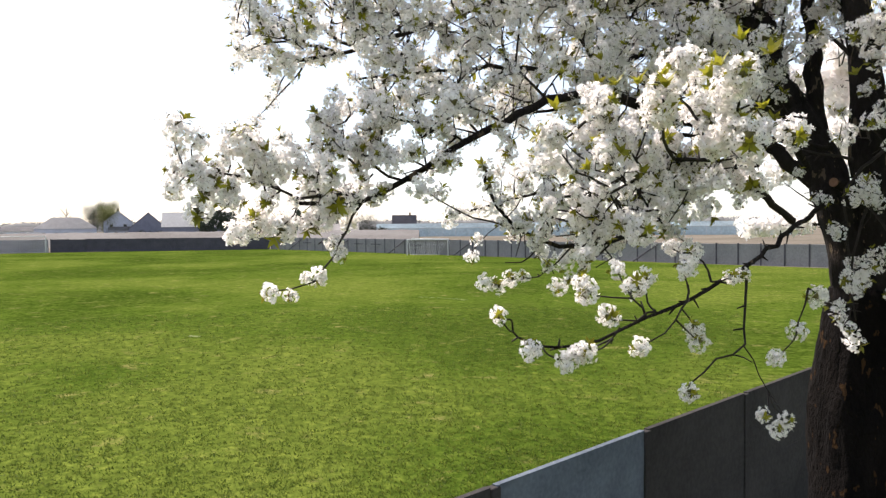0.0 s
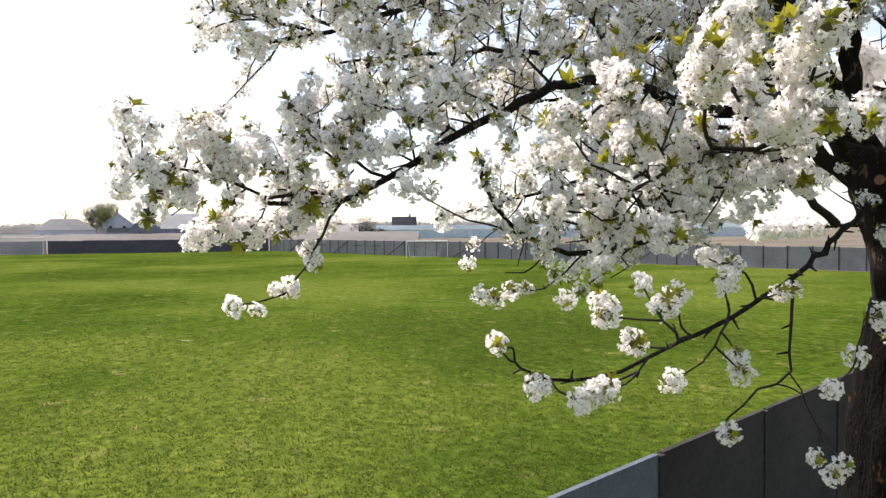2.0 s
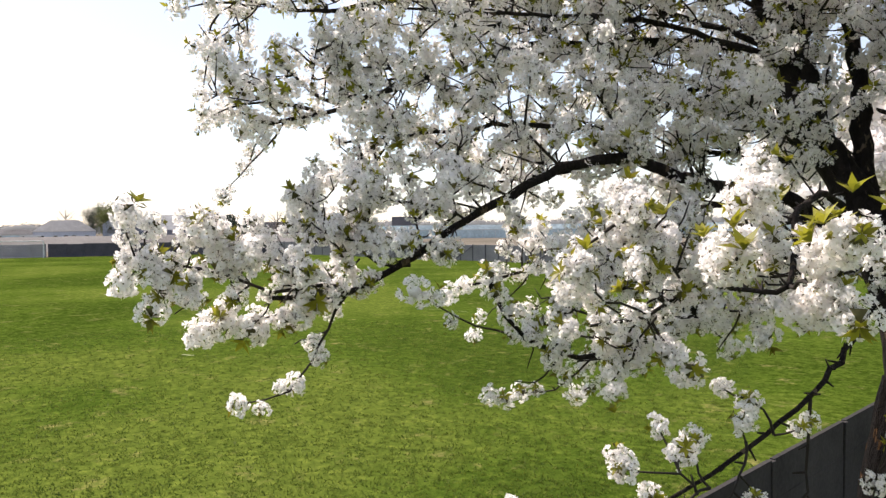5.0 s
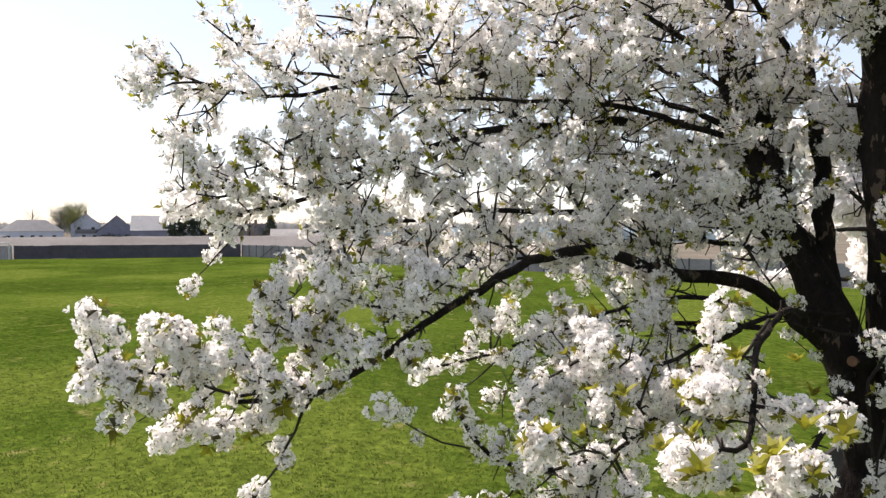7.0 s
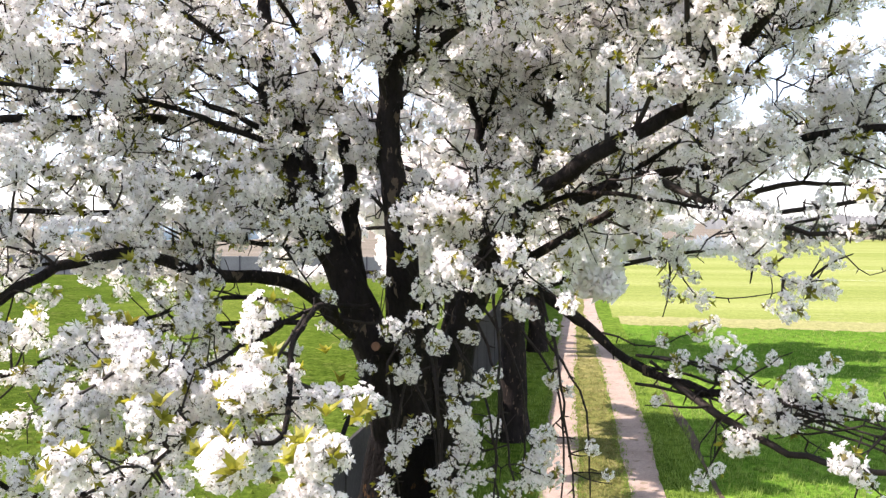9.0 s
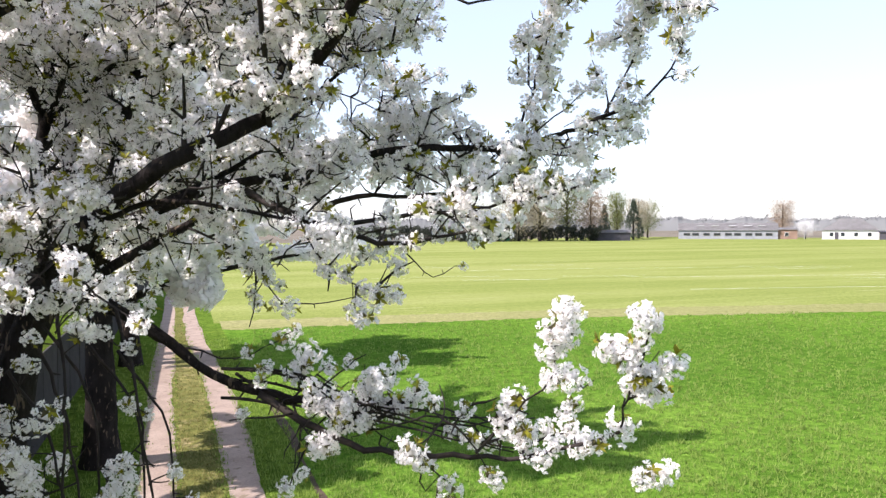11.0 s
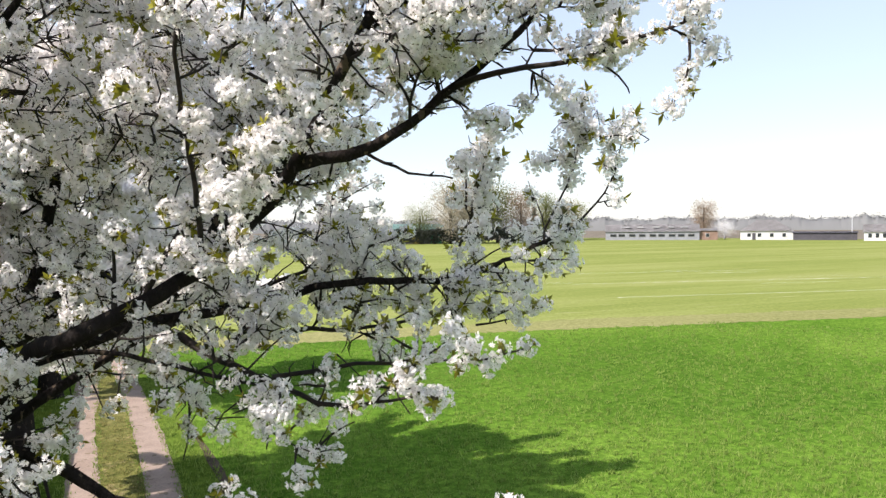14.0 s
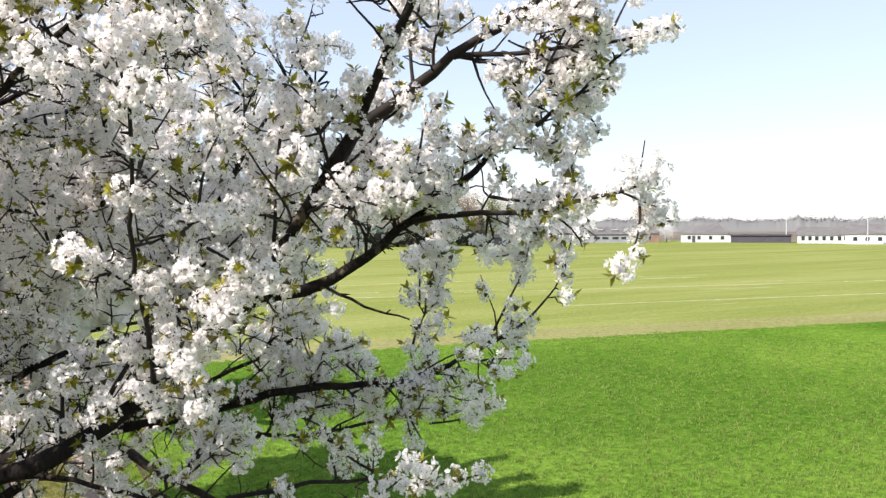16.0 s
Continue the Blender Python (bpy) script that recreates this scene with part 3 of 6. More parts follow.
def ribbon(name, mid, widths, z, mat, label, seed=1):
    """A worn strip with uneven edges along a line."""
    rg = np.random.default_rng(seed)
    line = spline([(x, y, 0) for x, y in mid], 0.35)
    wd = np.interp(np.linspace(0, 1, len(line)), np.linspace(0, 1, len(widths)), widths)
    jit = np.convolve(rg.normal(0, 0.10, (len(line) + 8)), np.ones(9) / 9, "valid")
    jit2 = np.convolve(rg.normal(0, 0.10, (len(line) + 8)), np.ones(9) / 9, "valid")
    bm = bmesh.new()
    prev = None
    for p, w, a, b in zip(line, wd, jit, jit2):
        row = [bm.verts.new((p[0] - w / 2 - a, p[1], z)), bm.verts.new((p[0], p[1], z - 0.004)), bm.verts.new((p[0] + w / 2 + b, p[1], z))]
        if prev:
            bm.faces.new((prev[0], prev[1], row[1], row[0]))
            bm.faces.new((prev[1], prev[2], row[2], row[1]))
        prev = row
    return tagged(part(name, bm, mat), label, "track", kind="structure")


ribbon("track_middle", [(-0.85, -30), (-0.95, 8), (-1.12, 16.6), (-1.26, 24), (-1.7, 40), (-2.3, 78)], (1.25, 1.25, 1.05, 0.9), 0.020, M_MIDDLE, "worn dry grass between the wheel ruts", 6)
ribbon("track_rut", [(-1.85, -30), (-1.88, 8), (-1.95, 16.7), (-2.12, 24), (-2.35, 40), (-2.8, 78)], (0.60, 0.68, 0.66, 0.5), 0.024, M_SAND, "sandy pink wheel rut in the grass", 3)
ribbon("track_rut", [(0.3, -30), (-0.05, 8), (-0.35, 16.5), (-0.46, 22.6), (-0.74, 31), (-1.2, 40), (-1.8, 78)], (0.66, 0.72, 0.68, 0.5), 0.024, M_SAND, "sandy pink wheel rut in the grass", 4)
M_SOIL = surface("bare_soil", (0.045, 0.034, 0.022), (0.12, 0.092, 0.066), 2.2, 30, 0.95, 0.7, 0.03)
ribbon("soil_edge", [(1.45, -30), (1.02, 10), (0.92, 16), (0.78, 22), (0.62, 27)], (0.16, 0.26, 0.20, 0.08), 0.022, M_SOIL, "narrow strip of bare dark soil along the meadow edge", 9)


# ---------------------------------------------------------------- concrete fence beside the track
fence = thing("concrete_fence", (FENCE_X, 0, 0), 0, "weathered concrete slab fence along the pitch, shade of its face put into the dark colour", "fence", kind="structure")


def slab_mesh(mat, seed):
    """One concrete slab, 1.94 m long and 0.4 m high, with chamfered edges."""
    bm = bmesh.new()
    box(bm, 0, 0, 0, 0.05, 1.93, 0.3985, bevel=0.002)
    me = bpy.data.meshes.new("slab")
    bm.to_mesh(me)
    bm.free()
    me.materials.append(mat)
    return me


SLAB, SLAB_PALE = slab_mesh(M_CONCRETE_SHADED, 1), slab_mesh(M_CONCRETE_NEW, 2)
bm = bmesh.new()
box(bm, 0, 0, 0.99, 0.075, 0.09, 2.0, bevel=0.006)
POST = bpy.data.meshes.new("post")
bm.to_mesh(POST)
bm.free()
POST.materials.append(M_CONCRETE_SHADED)
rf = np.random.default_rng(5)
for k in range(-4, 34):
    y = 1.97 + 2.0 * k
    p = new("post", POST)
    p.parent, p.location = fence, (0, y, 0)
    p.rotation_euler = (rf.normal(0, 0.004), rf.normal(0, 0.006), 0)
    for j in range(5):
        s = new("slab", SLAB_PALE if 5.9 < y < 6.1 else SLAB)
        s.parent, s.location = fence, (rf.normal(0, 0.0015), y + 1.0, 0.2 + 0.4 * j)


# ---------------------------------------------------------------- the blossoming cherry
def crown_room(q):
    """Inside the crown: a broad uneven dome, wider to both sides of the track than across it."""
    x, y, z = q[0] + 2.2, q[1] - 8.1, q[2]
    r = math.hypot(x, y)
    if z < (2.3 if r < 1.5 else 3.05 + 0.11 * r):
        return False
    up = (z - 5.4) / (5.4 if z > 5.4 else 3.4)
    a = math.degrees(math.atan2(y, x))
    rad = float(np.interp(a, (-180, -140, -115, -90, -70, -35, 0, 60, 120, 180), (5.0, 5.9, 5.1, 3.9, 3.8, 4.9, 4.7, 4.4, 4.4, 4.7)))
    return (r / rad) ** 2 + up * up < 1.0


t1 = Tree(7, crown_room)
trunk_line = spline([(-2.72, 7.95, -0.1), (-2.72, 7.93, 0.4), (-2.70, 7.9, 1.6), (-2.72, 7.88, 2.7), (-2.73, 7.86, 3.35)], 0.07)
tt = np.linspace(0, 1, len(trunk_line))
TRUNK = Heap()
tv, tf = tube(trunk_line, 0.40 + 0.18 * np.exp(-tt * 9) - 0.15 * np.maximum(0, tt - 0.75) / 0.25, 56)
ring = tv.reshape(len(trunk_line), 56, 3)
for i in range(len(trunk_line)):
    for k in range(56):
        a = k / 56 * 2 * math.pi
        lobes = 0.05 * math.sin(3 * a + 0.8) + 0.035 * math.sin(5 * a - 1.1 + 0.4 * tt[i])
        furrow = abs(noise.noise((math.cos(a) * 5.5, math.sin(a) * 5.5, i * 0.13))) * 0.14 + noise.noise((math.cos(a) * 16, math.sin(a) * 16, i * 0.4)) * 0.045
        ring[i, k] = trunk_line[i] + (ring[i, k] - trunk_line[i]) * (0.96 + lobes + furrow)
TRUNK.add(ring.reshape(-1, 3), tf)
t1.limb([(-2.56, 7.90, 2.40), (-2.47, 7.92, 3.30), (-2.33, 7.97, 4.05), (-2.12, 7.92, 4.60), (-1.87, 7.75, 4.95)], 0.22, 0.075, own=True, shoots=0, tips=False)
t1.limb([(-2.76, 7.86, 2.70), (-2.82, 7.80, 3.56), (-2.96, 7.79, 4.04), (-3.25, 7.86, 4.64), (-3.49, 7.82, 4.96), (-3.65, 7.91, 5.38), (-3.83, 8.09, 5.74), (-4.03, 8.48, 6.40), (-4.27, 8.89, 7.52)],
        0.19, 0.03, own=True, shoots=2.6, reach=0.9, bare=0.35)
t1.limb([(-3.37, 7.84, 4.80), (-3.47, 7.94, 5.25), (-3.63, 8.03, 5.68), (-3.82, 8.32, 6.35)],
        0.1, 0.03, own=True, shoots=4.21, reach=0.9, bare=0.2)
t1.limb([(-2.78, 7.90, 2.90), (-2.99, 7.88, 4.03), (-3.14, 7.98, 4.59), (-3.19, 8.09, 5.13), (-3.38, 8.38, 5.81), (-3.59, 8.89, 6.76)],
        0.1, 0.03, own=True, shoots=2.4, reach=0.8, bare=0.5)
t1.limb([(-2.68, 7.86, 2.70), (-2.65, 7.83, 3.64), (-2.70, 7.74, 4.21), (-2.74, 7.76, 4.84), (-2.81, 7.77, 5.43), (-2.78, 7.79, 5.94), (-2.64, 7.83, 6.41), (-2.50, 7.89, 7.19)],
        0.18, 0.04, own=True, shoots=3.0, reach=0.85, bare=0.4)
t1.limb([(-2.80, 7.78, 5.66), (-2.82, 7.79, 6.17), (-2.75, 7.72, 6.61), (-2.79, 7.74, 7.34)],
        0.09, 0.02, own=True, shoots=4.68, reach=0.9, bare=0.1)
t1.limb([(-2.72, 7.80, 5.98), (-2.48, 7.75, 6.07), (-2.20, 7.71, 6.27), (-1.97, 7.66, 6.54)],
        0.055, 0.015, own=True, shoots=4.68, reach=0.8, bare=0.1)
t1.limb([(-2.60, 7.95, 3.10), (-2.50, 8.49, 4.13), (-2.45, 9.03, 4.83), (-2.43, 9.58, 5.71), (-2.39, 10.14, 7.05)],
        0.09, 0.03, own=True, shoots=4.68, reach=0.9, bare=0.3)
t1.limb([(-2.60, 7.95, 3.20), (-2.41, 8.52, 4.39), (-1.98, 9.13, 5.07), (-1.74, 9.73, 6.23), (-1.67, 9.98, 7.22)],
        0.09, 0.03, own=True, shoots=4.68, reach=0.9, bare=0.3)
t1.limb([(-2.62, 7.85, 3.60), (-2.51, 7.89, 4.36), (-2.18, 7.85, 4.49), (-1.79, 7.72, 4.41), (-1.45, 7.57, 4.19), (-1.14, 7.42, 3.97), (-0.79, 7.08, 3.92), (-0.40, 6.84, 3.91), (-0.18, 6.68, 3.94)],
        0.060, 0.016, own=True, shoots=1.5, reach=0.45, bare=0.35, rough=0.13)
low = np.array([(-1.14, 7.42, 3.97), (-0.79, 7.08, 3.90), (-0.45, 6.80, 3.85), (-0.12, 6.55, 3.82), (0.2, 6.2, 3.8)])
for k in range(6):                            # a tangle of thin brown twigs along the low limb
    t1.limb(low + t1.rng.normal(0, 0.05, low.shape) + np.array((0, 0, 0.03 * (k - 2))), 0.010, 0.004, shoots=1.2, reach=0.22, bare=0.3, rough=0.12, tips=False)
t1.limb([(-0.95, 7.19, 3.92), (-0.60, 6.84, 3.74), (-0.28, 6.60, 3.68), (0.00, 6.27, 3.73), (0.19, 6.04, 3.77), (0.36, 5.83, 3.88), (0.52, 5.71, 3.95)],
        0.026, 0.008, own=False, shoots=1.08, reach=0.25, bare=0.2)
t1.limb([(0.03, 6.26, 3.75), (0.13, 6.16, 3.92), (0.14, 6.06, 4.05)],
        0.009, 0.004, own=False, shoots=0.9, reach=0.15, bare=0.3)
t1.limb([(-2.90, 7.80, 3.90), (-3.33, 7.62, 4.36), (-3.47, 7.42, 4.48), (-3.72, 7.06, 4.53), (-3.95, 6.70, 4.66), (-4.16, 6.30, 4.66), (-4.35, 5.90, 4.48), (-4.50, 5.47, 4.23), (-4.74, 5.02, 3.95), (-4.94, 4.70, 3.94)],
        0.058, 0.012, own=True, shoots=3.0, reach=0.6, bare=0.3, rise=1.0)
t1.limb([(-4.75, 5.03, 3.94), (-4.82, 4.92, 4.00), (-4.93, 4.71, 3.96), (-5.02, 4.48, 4.07), (-5.18, 4.29, 4.12), (-5.39, 4.17, 4.15)],
        0.013, 0.005, own=False, shoots=3, reach=0.2, bare=0.3)
t1.limb([(-4.75, 5.03, 3.94), (-4.77, 4.93, 3.77), (-4.79, 4.83, 3.61), (-4.83, 4.71, 3.48), (-4.95, 4.52, 3.42)],
        0.009, 0.004, own=False, shoots=2.16, reach=0.14, bare=0.4)
t1.limb([(-4.63, 5.38, 4.09), (-4.72, 5.21, 4.10), (-4.85, 5.09, 4.28), (-4.94, 5.01, 4.37), (-5.02, 4.92, 4.46)],
        0.012, 0.004, own=False, shoots=4.32, reach=0.28, bare=0.35)
t1.limb([(-4.02, 8.14, 5.58), (-4.38, 7.48, 5.59), (-4.52, 7.06, 5.53), (-4.66, 6.62, 5.49), (-4.88, 6.26, 5.40), (-5.10, 5.73, 5.16), (-5.28, 5.26, 4.98), (-5.49, 4.90, 4.89)],
        0.042, 0.01, own=True, shoots=5.2, reach=0.5, bare=0.12)
t1.limb([(-4.11, 8.64, 6.17), (-4.60, 7.86, 6.13), (-4.93, 7.24, 6.05), (-5.16, 6.56, 5.85), (-5.34, 5.95, 5.78), (-5.48, 5.37, 5.64), (-5.66, 4.90, 5.68), (-5.70, 4.73, 5.77)],
        0.045, 0.007, own=True, shoots=3.93, reach=0.7, bare=0.1)
t1.limb([(-4.93, 7.23, 6.03), (-4.85, 6.86, 5.59), (-4.94, 6.79, 5.86), (-4.98, 6.76, 6.25)],
        0.016, 0.005, own=False, shoots=4.68, reach=0.5, bare=0.1)
t1.limb([(-3.67, 8.18, 4.94), (-3.91, 7.80, 5.14), (-4.00, 7.57, 5.25), (-4.29, 6.97, 4.94), (-4.68, 6.29, 4.94), (-4.78, 5.90, 4.87), (-5.18, 5.35, 4.80)],
        0.035, 0.007, own=True, shoots=4.68, reach=0.75, bare=0.15)
t1.limb([(-3.41, 7.26, 4.21), (-3.47, 7.06, 4.14), (-3.44, 6.65, 3.96), (-3.47, 6.32, 3.82), (-3.48, 6.02, 3.74), (-3.58, 5.64, 3.67), (-3.65, 5.43, 3.71), (-3.72, 5.22, 3.82), (-3.77, 5.11, 3.98), (-3.74, 5.06, 4.09)],
        0.03, 0.007, own=True, shoots=2.34, reach=0.32, bare=0.35)
t1.limb([(-3.50, 7.46, 4.21), (-3.62, 7.18, 4.17), (-3.87, 6.94, 4.23), (-4.06, 6.60, 4.27), (-4.15, 6.38, 4.39)],
        0.022, 0.006, own=False, shoots=2.52, reach=0.5, bare=0.2)
t1.limb([(-2.80, 7.90, 3.40), (-2.87, 7.66, 3.93), (-2.74, 6.65, 3.80), (-2.69, 5.98, 3.63), (-2.75, 5.41, 3.46), (-2.80, 5.07, 3.39), (-2.89, 4.84, 3.31), (-2.98, 4.67, 3.29), (-3.06, 4.55, 3.32), (-3.09, 4.50, 3.36)],
        0.024, 0.004, own=True, shoots=0, tips=False)
t1.limb([(-2.69, 5.83, 3.58), (-2.70, 5.82, 3.38), (-2.70, 5.81, 3.19), (-2.75, 5.62, 3.14), (-2.83, 5.53, 3.03)],
        0.008, 0.004, own=False, shoots=0, tips=False)
t1.limb([(-2.70, 5.81, 3.19), (-2.64, 5.86, 3.05), (-2.61, 5.96, 2.87)],
        0.004, 0.002, own=False, shoots=0, tips=False)
t1.limb([(-2.90, 7.20, 4.15), (-2.84, 6.50, 4.42), (-2.71, 5.74, 4.35), (-2.60, 5.43, 4.21), (-2.53, 5.20, 4.09), (-2.62, 5.15, 4.07), (-2.70, 5.12, 4.08)],
        0.022, 0.008, own=True, shoots=0, rough=0.12, tips=False)
t1.limb([(-2.53, 5.20, 4.09), (-2.38, 4.92, 4.12), (-2.22, 4.66, 4.15), (-2.13, 4.50, 4.22)], 0.008, 0.004, shoots=0, tips=False)
t1.limb([(-2.70, 5.12, 4.08), (-2.60, 4.85, 4.13), (-2.45, 4.58, 4.18), (-2.36, 4.42, 4.22)], 0.008, 0.004, shoots=0, tips=False)
t1.limb([(-2.84, 6.20, 4.40), (-2.76, 5.60, 4.26), (-2.62, 5.05, 4.30), (-2.46, 4.72, 4.36), (-2.40, 4.60, 4.40)], 0.010, 0.004, shoots=0, tips=False)
t1.limb([(-3.06, 5.18, 3.95), (-3.02, 4.86, 4.04), (-2.94, 4.58, 4.14)], 0.006, 0.003, shoots=0, tips=False)


def spray(points, count, width, size):
    """A full bunch of flower heads round the end of a twig."""
    line = spline(points, 0.02)
    for k in range(count):
        q = line[int((k + 0.5) / count * (len(line) - 1))]
        o = unit(t1.rng.normal(size=3) + np.array((0, 0, 0.35)))
        t1.spurs.append((q + o * width * t1.rng.uniform(0.4, 1.0), o, size * t1.rng.uniform(0.82, 1.1)))


spray([(-2.24, 4.66, 4.17), (-2.16, 4.52, 4.24), (-2.09, 4.43, 4.28)], 9, 0.045, 0.92)
spray([(-2.52, 4.62, 4.20), (-2.42, 4.48, 4.20), (-2.34, 4.42, 4.23)], 9, 0.045, 0.92)
spray([(-2.50, 4.78, 4.33), (-2.43, 4.65, 4.37), (-2.36, 4.58, 4.42)], 8, 0.038, 0.85)
spray([(-2.30, 4.66, 4.10), (-2.24, 4.58, 4.11), (-2.12, 4.58, 4.10)], 7, 0.042, 0.85)
spray([(-2.95, 4.58, 4.15), (-2.93, 4.55, 4.18)], 3, 0.03, 1.0)
spray([(-3.06, 4.80, 4.06), (-3.10, 4.72, 4.08)], 4, 0.04, 0.8)
t1.limb([(-2.85, 6.81, 3.81), (-2.92, 6.18, 4.06), (-2.98, 5.55, 4.07), (-3.06, 5.18, 3.95), (-3.15, 4.94, 3.93)],
        0.025, 0.006, own=False, shoots=4.32, reach=0.6, bare=0.2)
t1.limb([(-2.60, 7.90, 3.70), (-2.01, 8.34, 4.73), (-1.51, 7.99, 5.01), (-1.13, 7.75, 5.15), (-0.69, 7.60, 5.22), (-0.08, 7.34, 5.37), (0.54, 7.17, 5.38), (0.89, 7.13, 5.46), (1.27, 7.09, 5.62), (1.56, 7.17, 5.71)],
        0.062, 0.01, own=True, shoots=4.4, reach=0.42, bare=0.25, rise=-0.1)
t1.limb([(-0.55, 7.58, 5.00), (-0.31, 7.45, 5.09), (0.13, 7.30, 5.08), (0.75, 7.14, 5.20)],
        0.02, 0.006, own=False, shoots=4.68, reach=0.45, bare=0.2)
t1.limb([(0.13, 6.16, 3.92), (0.13, 5.86, 4.09), (0.16, 5.66, 4.26), (0.13, 5.57, 4.39), (0.12, 5.52, 4.53)], 0.006, 0.003, shoots=4.32, reach=0.10, bare=0.4)
t1.limb([(0.52, 5.71, 3.95), (0.39, 5.43, 4.18), (0.35, 5.29, 4.32), (0.33, 5.20, 4.46), (0.30, 5.15, 4.55)], 0.006, 0.003, shoots=5.04, reach=0.12, bare=0.3)
t1.limb([(0.35, 5.29, 4.32), (0.29, 5.27, 4.38), (0.23, 5.26, 4.41)], 0.004, 0.003, shoots=2.88, reach=0.1)
t1.limb([(0.35, 5.29, 4.32), (0.39, 5.23, 4.33), (0.43, 5.18, 4.34)], 0.004, 0.003, shoots=2.88, reach=0.1)
t1.limb([(-2.45, 7.35, 4.2), (-2.35, 7.1, 3.9), (-2.3, 7.05, 3.4), (-2.32, 7.1, 2.9)], 0.012, 0.004, shoots=2, reach=0.3, bare=0.2)
t1.limb([(-2.55, 7.3, 4.0), (-2.6, 7.1, 3.6), (-2.62, 7.1, 3.1)], 0.010, 0.004, shoots=2, reach=0.28, bare=0.2)
for k, (x, y, z0, z1) in enumerate(((-1.9, 7.5, 4.3, 2.5), (-1.65, 7.4, 4.2, 2.6), (-2.05, 7.25, 4.1, 2.5), (-1.5, 7.45, 4.15, 2.9), (-2.4, 7.2, 4.0, 2.6))):
    t1.limb([(x - 0.25, y + 0.2, z0), (x, y, z0 - 0.35), (x + 0.06, y - 0.08, (z0 + z1) / 2), (x + 0.04 * k - 0.05, y - 0.05, z1)], 0.010, 0.004, shoots=0.6, reach=0.22, bare=0.3, tips=False)
t1.limb([(-2.2, 7.6, 4.3), (-2.0, 7.3, 3.9), (-1.9, 7.2, 3.3), (-1.85, 7.2, 2.8)], 0.012, 0.004, shoots=2, reach=0.3, bare=0.2)
t1.spur((-3.01, 4.34, 3.43), (0.50, -0.50, 0.63), 0.95)
t1.spur((-3.02, 4.33, 3.45), (0.50, -0.50, 0.18), 0.70)
t1.spur((-2.94, 4.43, 3.31), (-0.75, 0.50, 0.63), 0.74)
t1.spur((-2.85, 4.54, 3.26), (0.50, 0.25, 0.63), 0.81)
t1.spur((-2.80, 4.60, 3.30), (0.00, 0.50, 0.41), 0.77)
t1.spur((-2.82, 4.57, 3.29), (0.25, 0.00, 0.07), 0.63)
t1.spur((-2.76, 4.72, 3.32), (0.75, -0.50, 0.63), 0.81)
t1.spur((-2.70, 4.84, 3.30), (-0.50, 0.00, -0.15), 0.63)
t1.spur((-2.79, 4.75, 3.43), (0.75, -0.50, 0.18), 0.74)
t1.spur((-2.86, 4.69, 3.52), (0.00, -0.50, 0.18), 0.88)
t1.spur((-2.87, 4.68, 3.56), (-0.25, 0.25, 0.41), 0.63)
t1.spur((-2.63, 5.20, 3.29), (0.25, -0.50, 0.74), 0.77)
t1.spur((-2.64, 5.19, 3.34), (0.25, -0.50, 0.74), 0.63)
t1.spur((-2.70, 5.26, 3.04), (0.50, -0.50, 0.18), 0.67)
t1.spur((-2.57, 5.61, 3.15), (0.25, -0.50, -0.15), 0.70)
t1.spur((-2.49, 5.69, 3.17), (0.50, 0.00, 0.52), 0.74)
t1.spur((-2.55, 5.69, 2.89), (0.50, -0.50, -0.04), 0.70)
t1.spur((-2.50, 5.74, 2.82), (0.50, -0.50, 0.41), 0.74)
t1.spur((-2.47, 5.76, 2.86), (0.75, -0.50, 0.41), 0.63)
t1.spur((-2.44, 5.82, 3.29), (0.00, 0.25, -0.04), 0.77)
t1.spur((-2.38, 5.89, 3.45), (-0.50, -0.50, -0.15), 0.77)
t1.spur((-2.58, 5.41, 3.56), (0.75, -0.50, 0.52), 0.70)
t1.spur((-2.59, 5.54, 3.56), (0.50, -0.50, 0.18), 0.63)
t1.spur((-2.77, 4.92, 3.54), (0.50, -0.50, 0.63), 0.88)
t1.spur((-2.77, 5.00, 3.57), (0.25, -0.50, 0.18), 0.70)
t1.spur((-2.88, 4.95, 3.60), (-0.75, -0.50, -0.15), 0.70)
t1.spur((-2.70, 5.22, 3.61), (-0.75, -0.50, 0.29), 0.91)
t1.spur((-2.70, 5.28, 3.66), (0.00, -0.50, 0.63), 0.77)
t1.spur((-2.82, 5.31, 3.69), (0.50, -0.50, 0.52), 0.70)
t1.limb([(-2.69, 5.22, 3.53), (-2.68, 5.20, 3.46), (-2.67, 5.08, 3.38), (-2.69, 4.92, 3.32)], 0.006, 0.003, shoots=0, tips=False)
t1.limb([(-2.68, 4.93, 3.44), (-2.73, 4.85, 3.41), (-2.79, 4.76, 3.41)], 0.006, 0.003, shoots=0, tips=False)
t1.limb([(-2.71, 4.90, 3.42), (-2.74, 4.84, 3.49), (-2.83, 4.72, 3.51)], 0.006, 0.003, shoots=0, tips=False)
t1.limb([(-2.64, 5.34, 3.54), (-2.67, 5.31, 3.63), (-2.70, 5.28, 3.67)], 0.006, 0.003, shoots=0, tips=False)
t1.limb([(-2.75, 4.77, 3.38), (-2.76, 4.73, 3.34)], 0.006, 0.003, shoots=0, tips=False)
t1.limb([(-2.41, 5.86, 3.49), (-2.44, 5.82, 3.33)], 0.006, 0.003, shoots=0, tips=False)
t1.limb([(-5.01, 4.47, 4.07), (-5.02, 4.45, 4.18), (-5.02, 4.43, 4.28)], 0.006, 0.003, shoots=0)
t1.limb([(-5.11, 4.33, 4.12), (-5.09, 4.33, 4.22), (-5.09, 4.33, 4.30)], 0.006, 0.003, shoots=0)
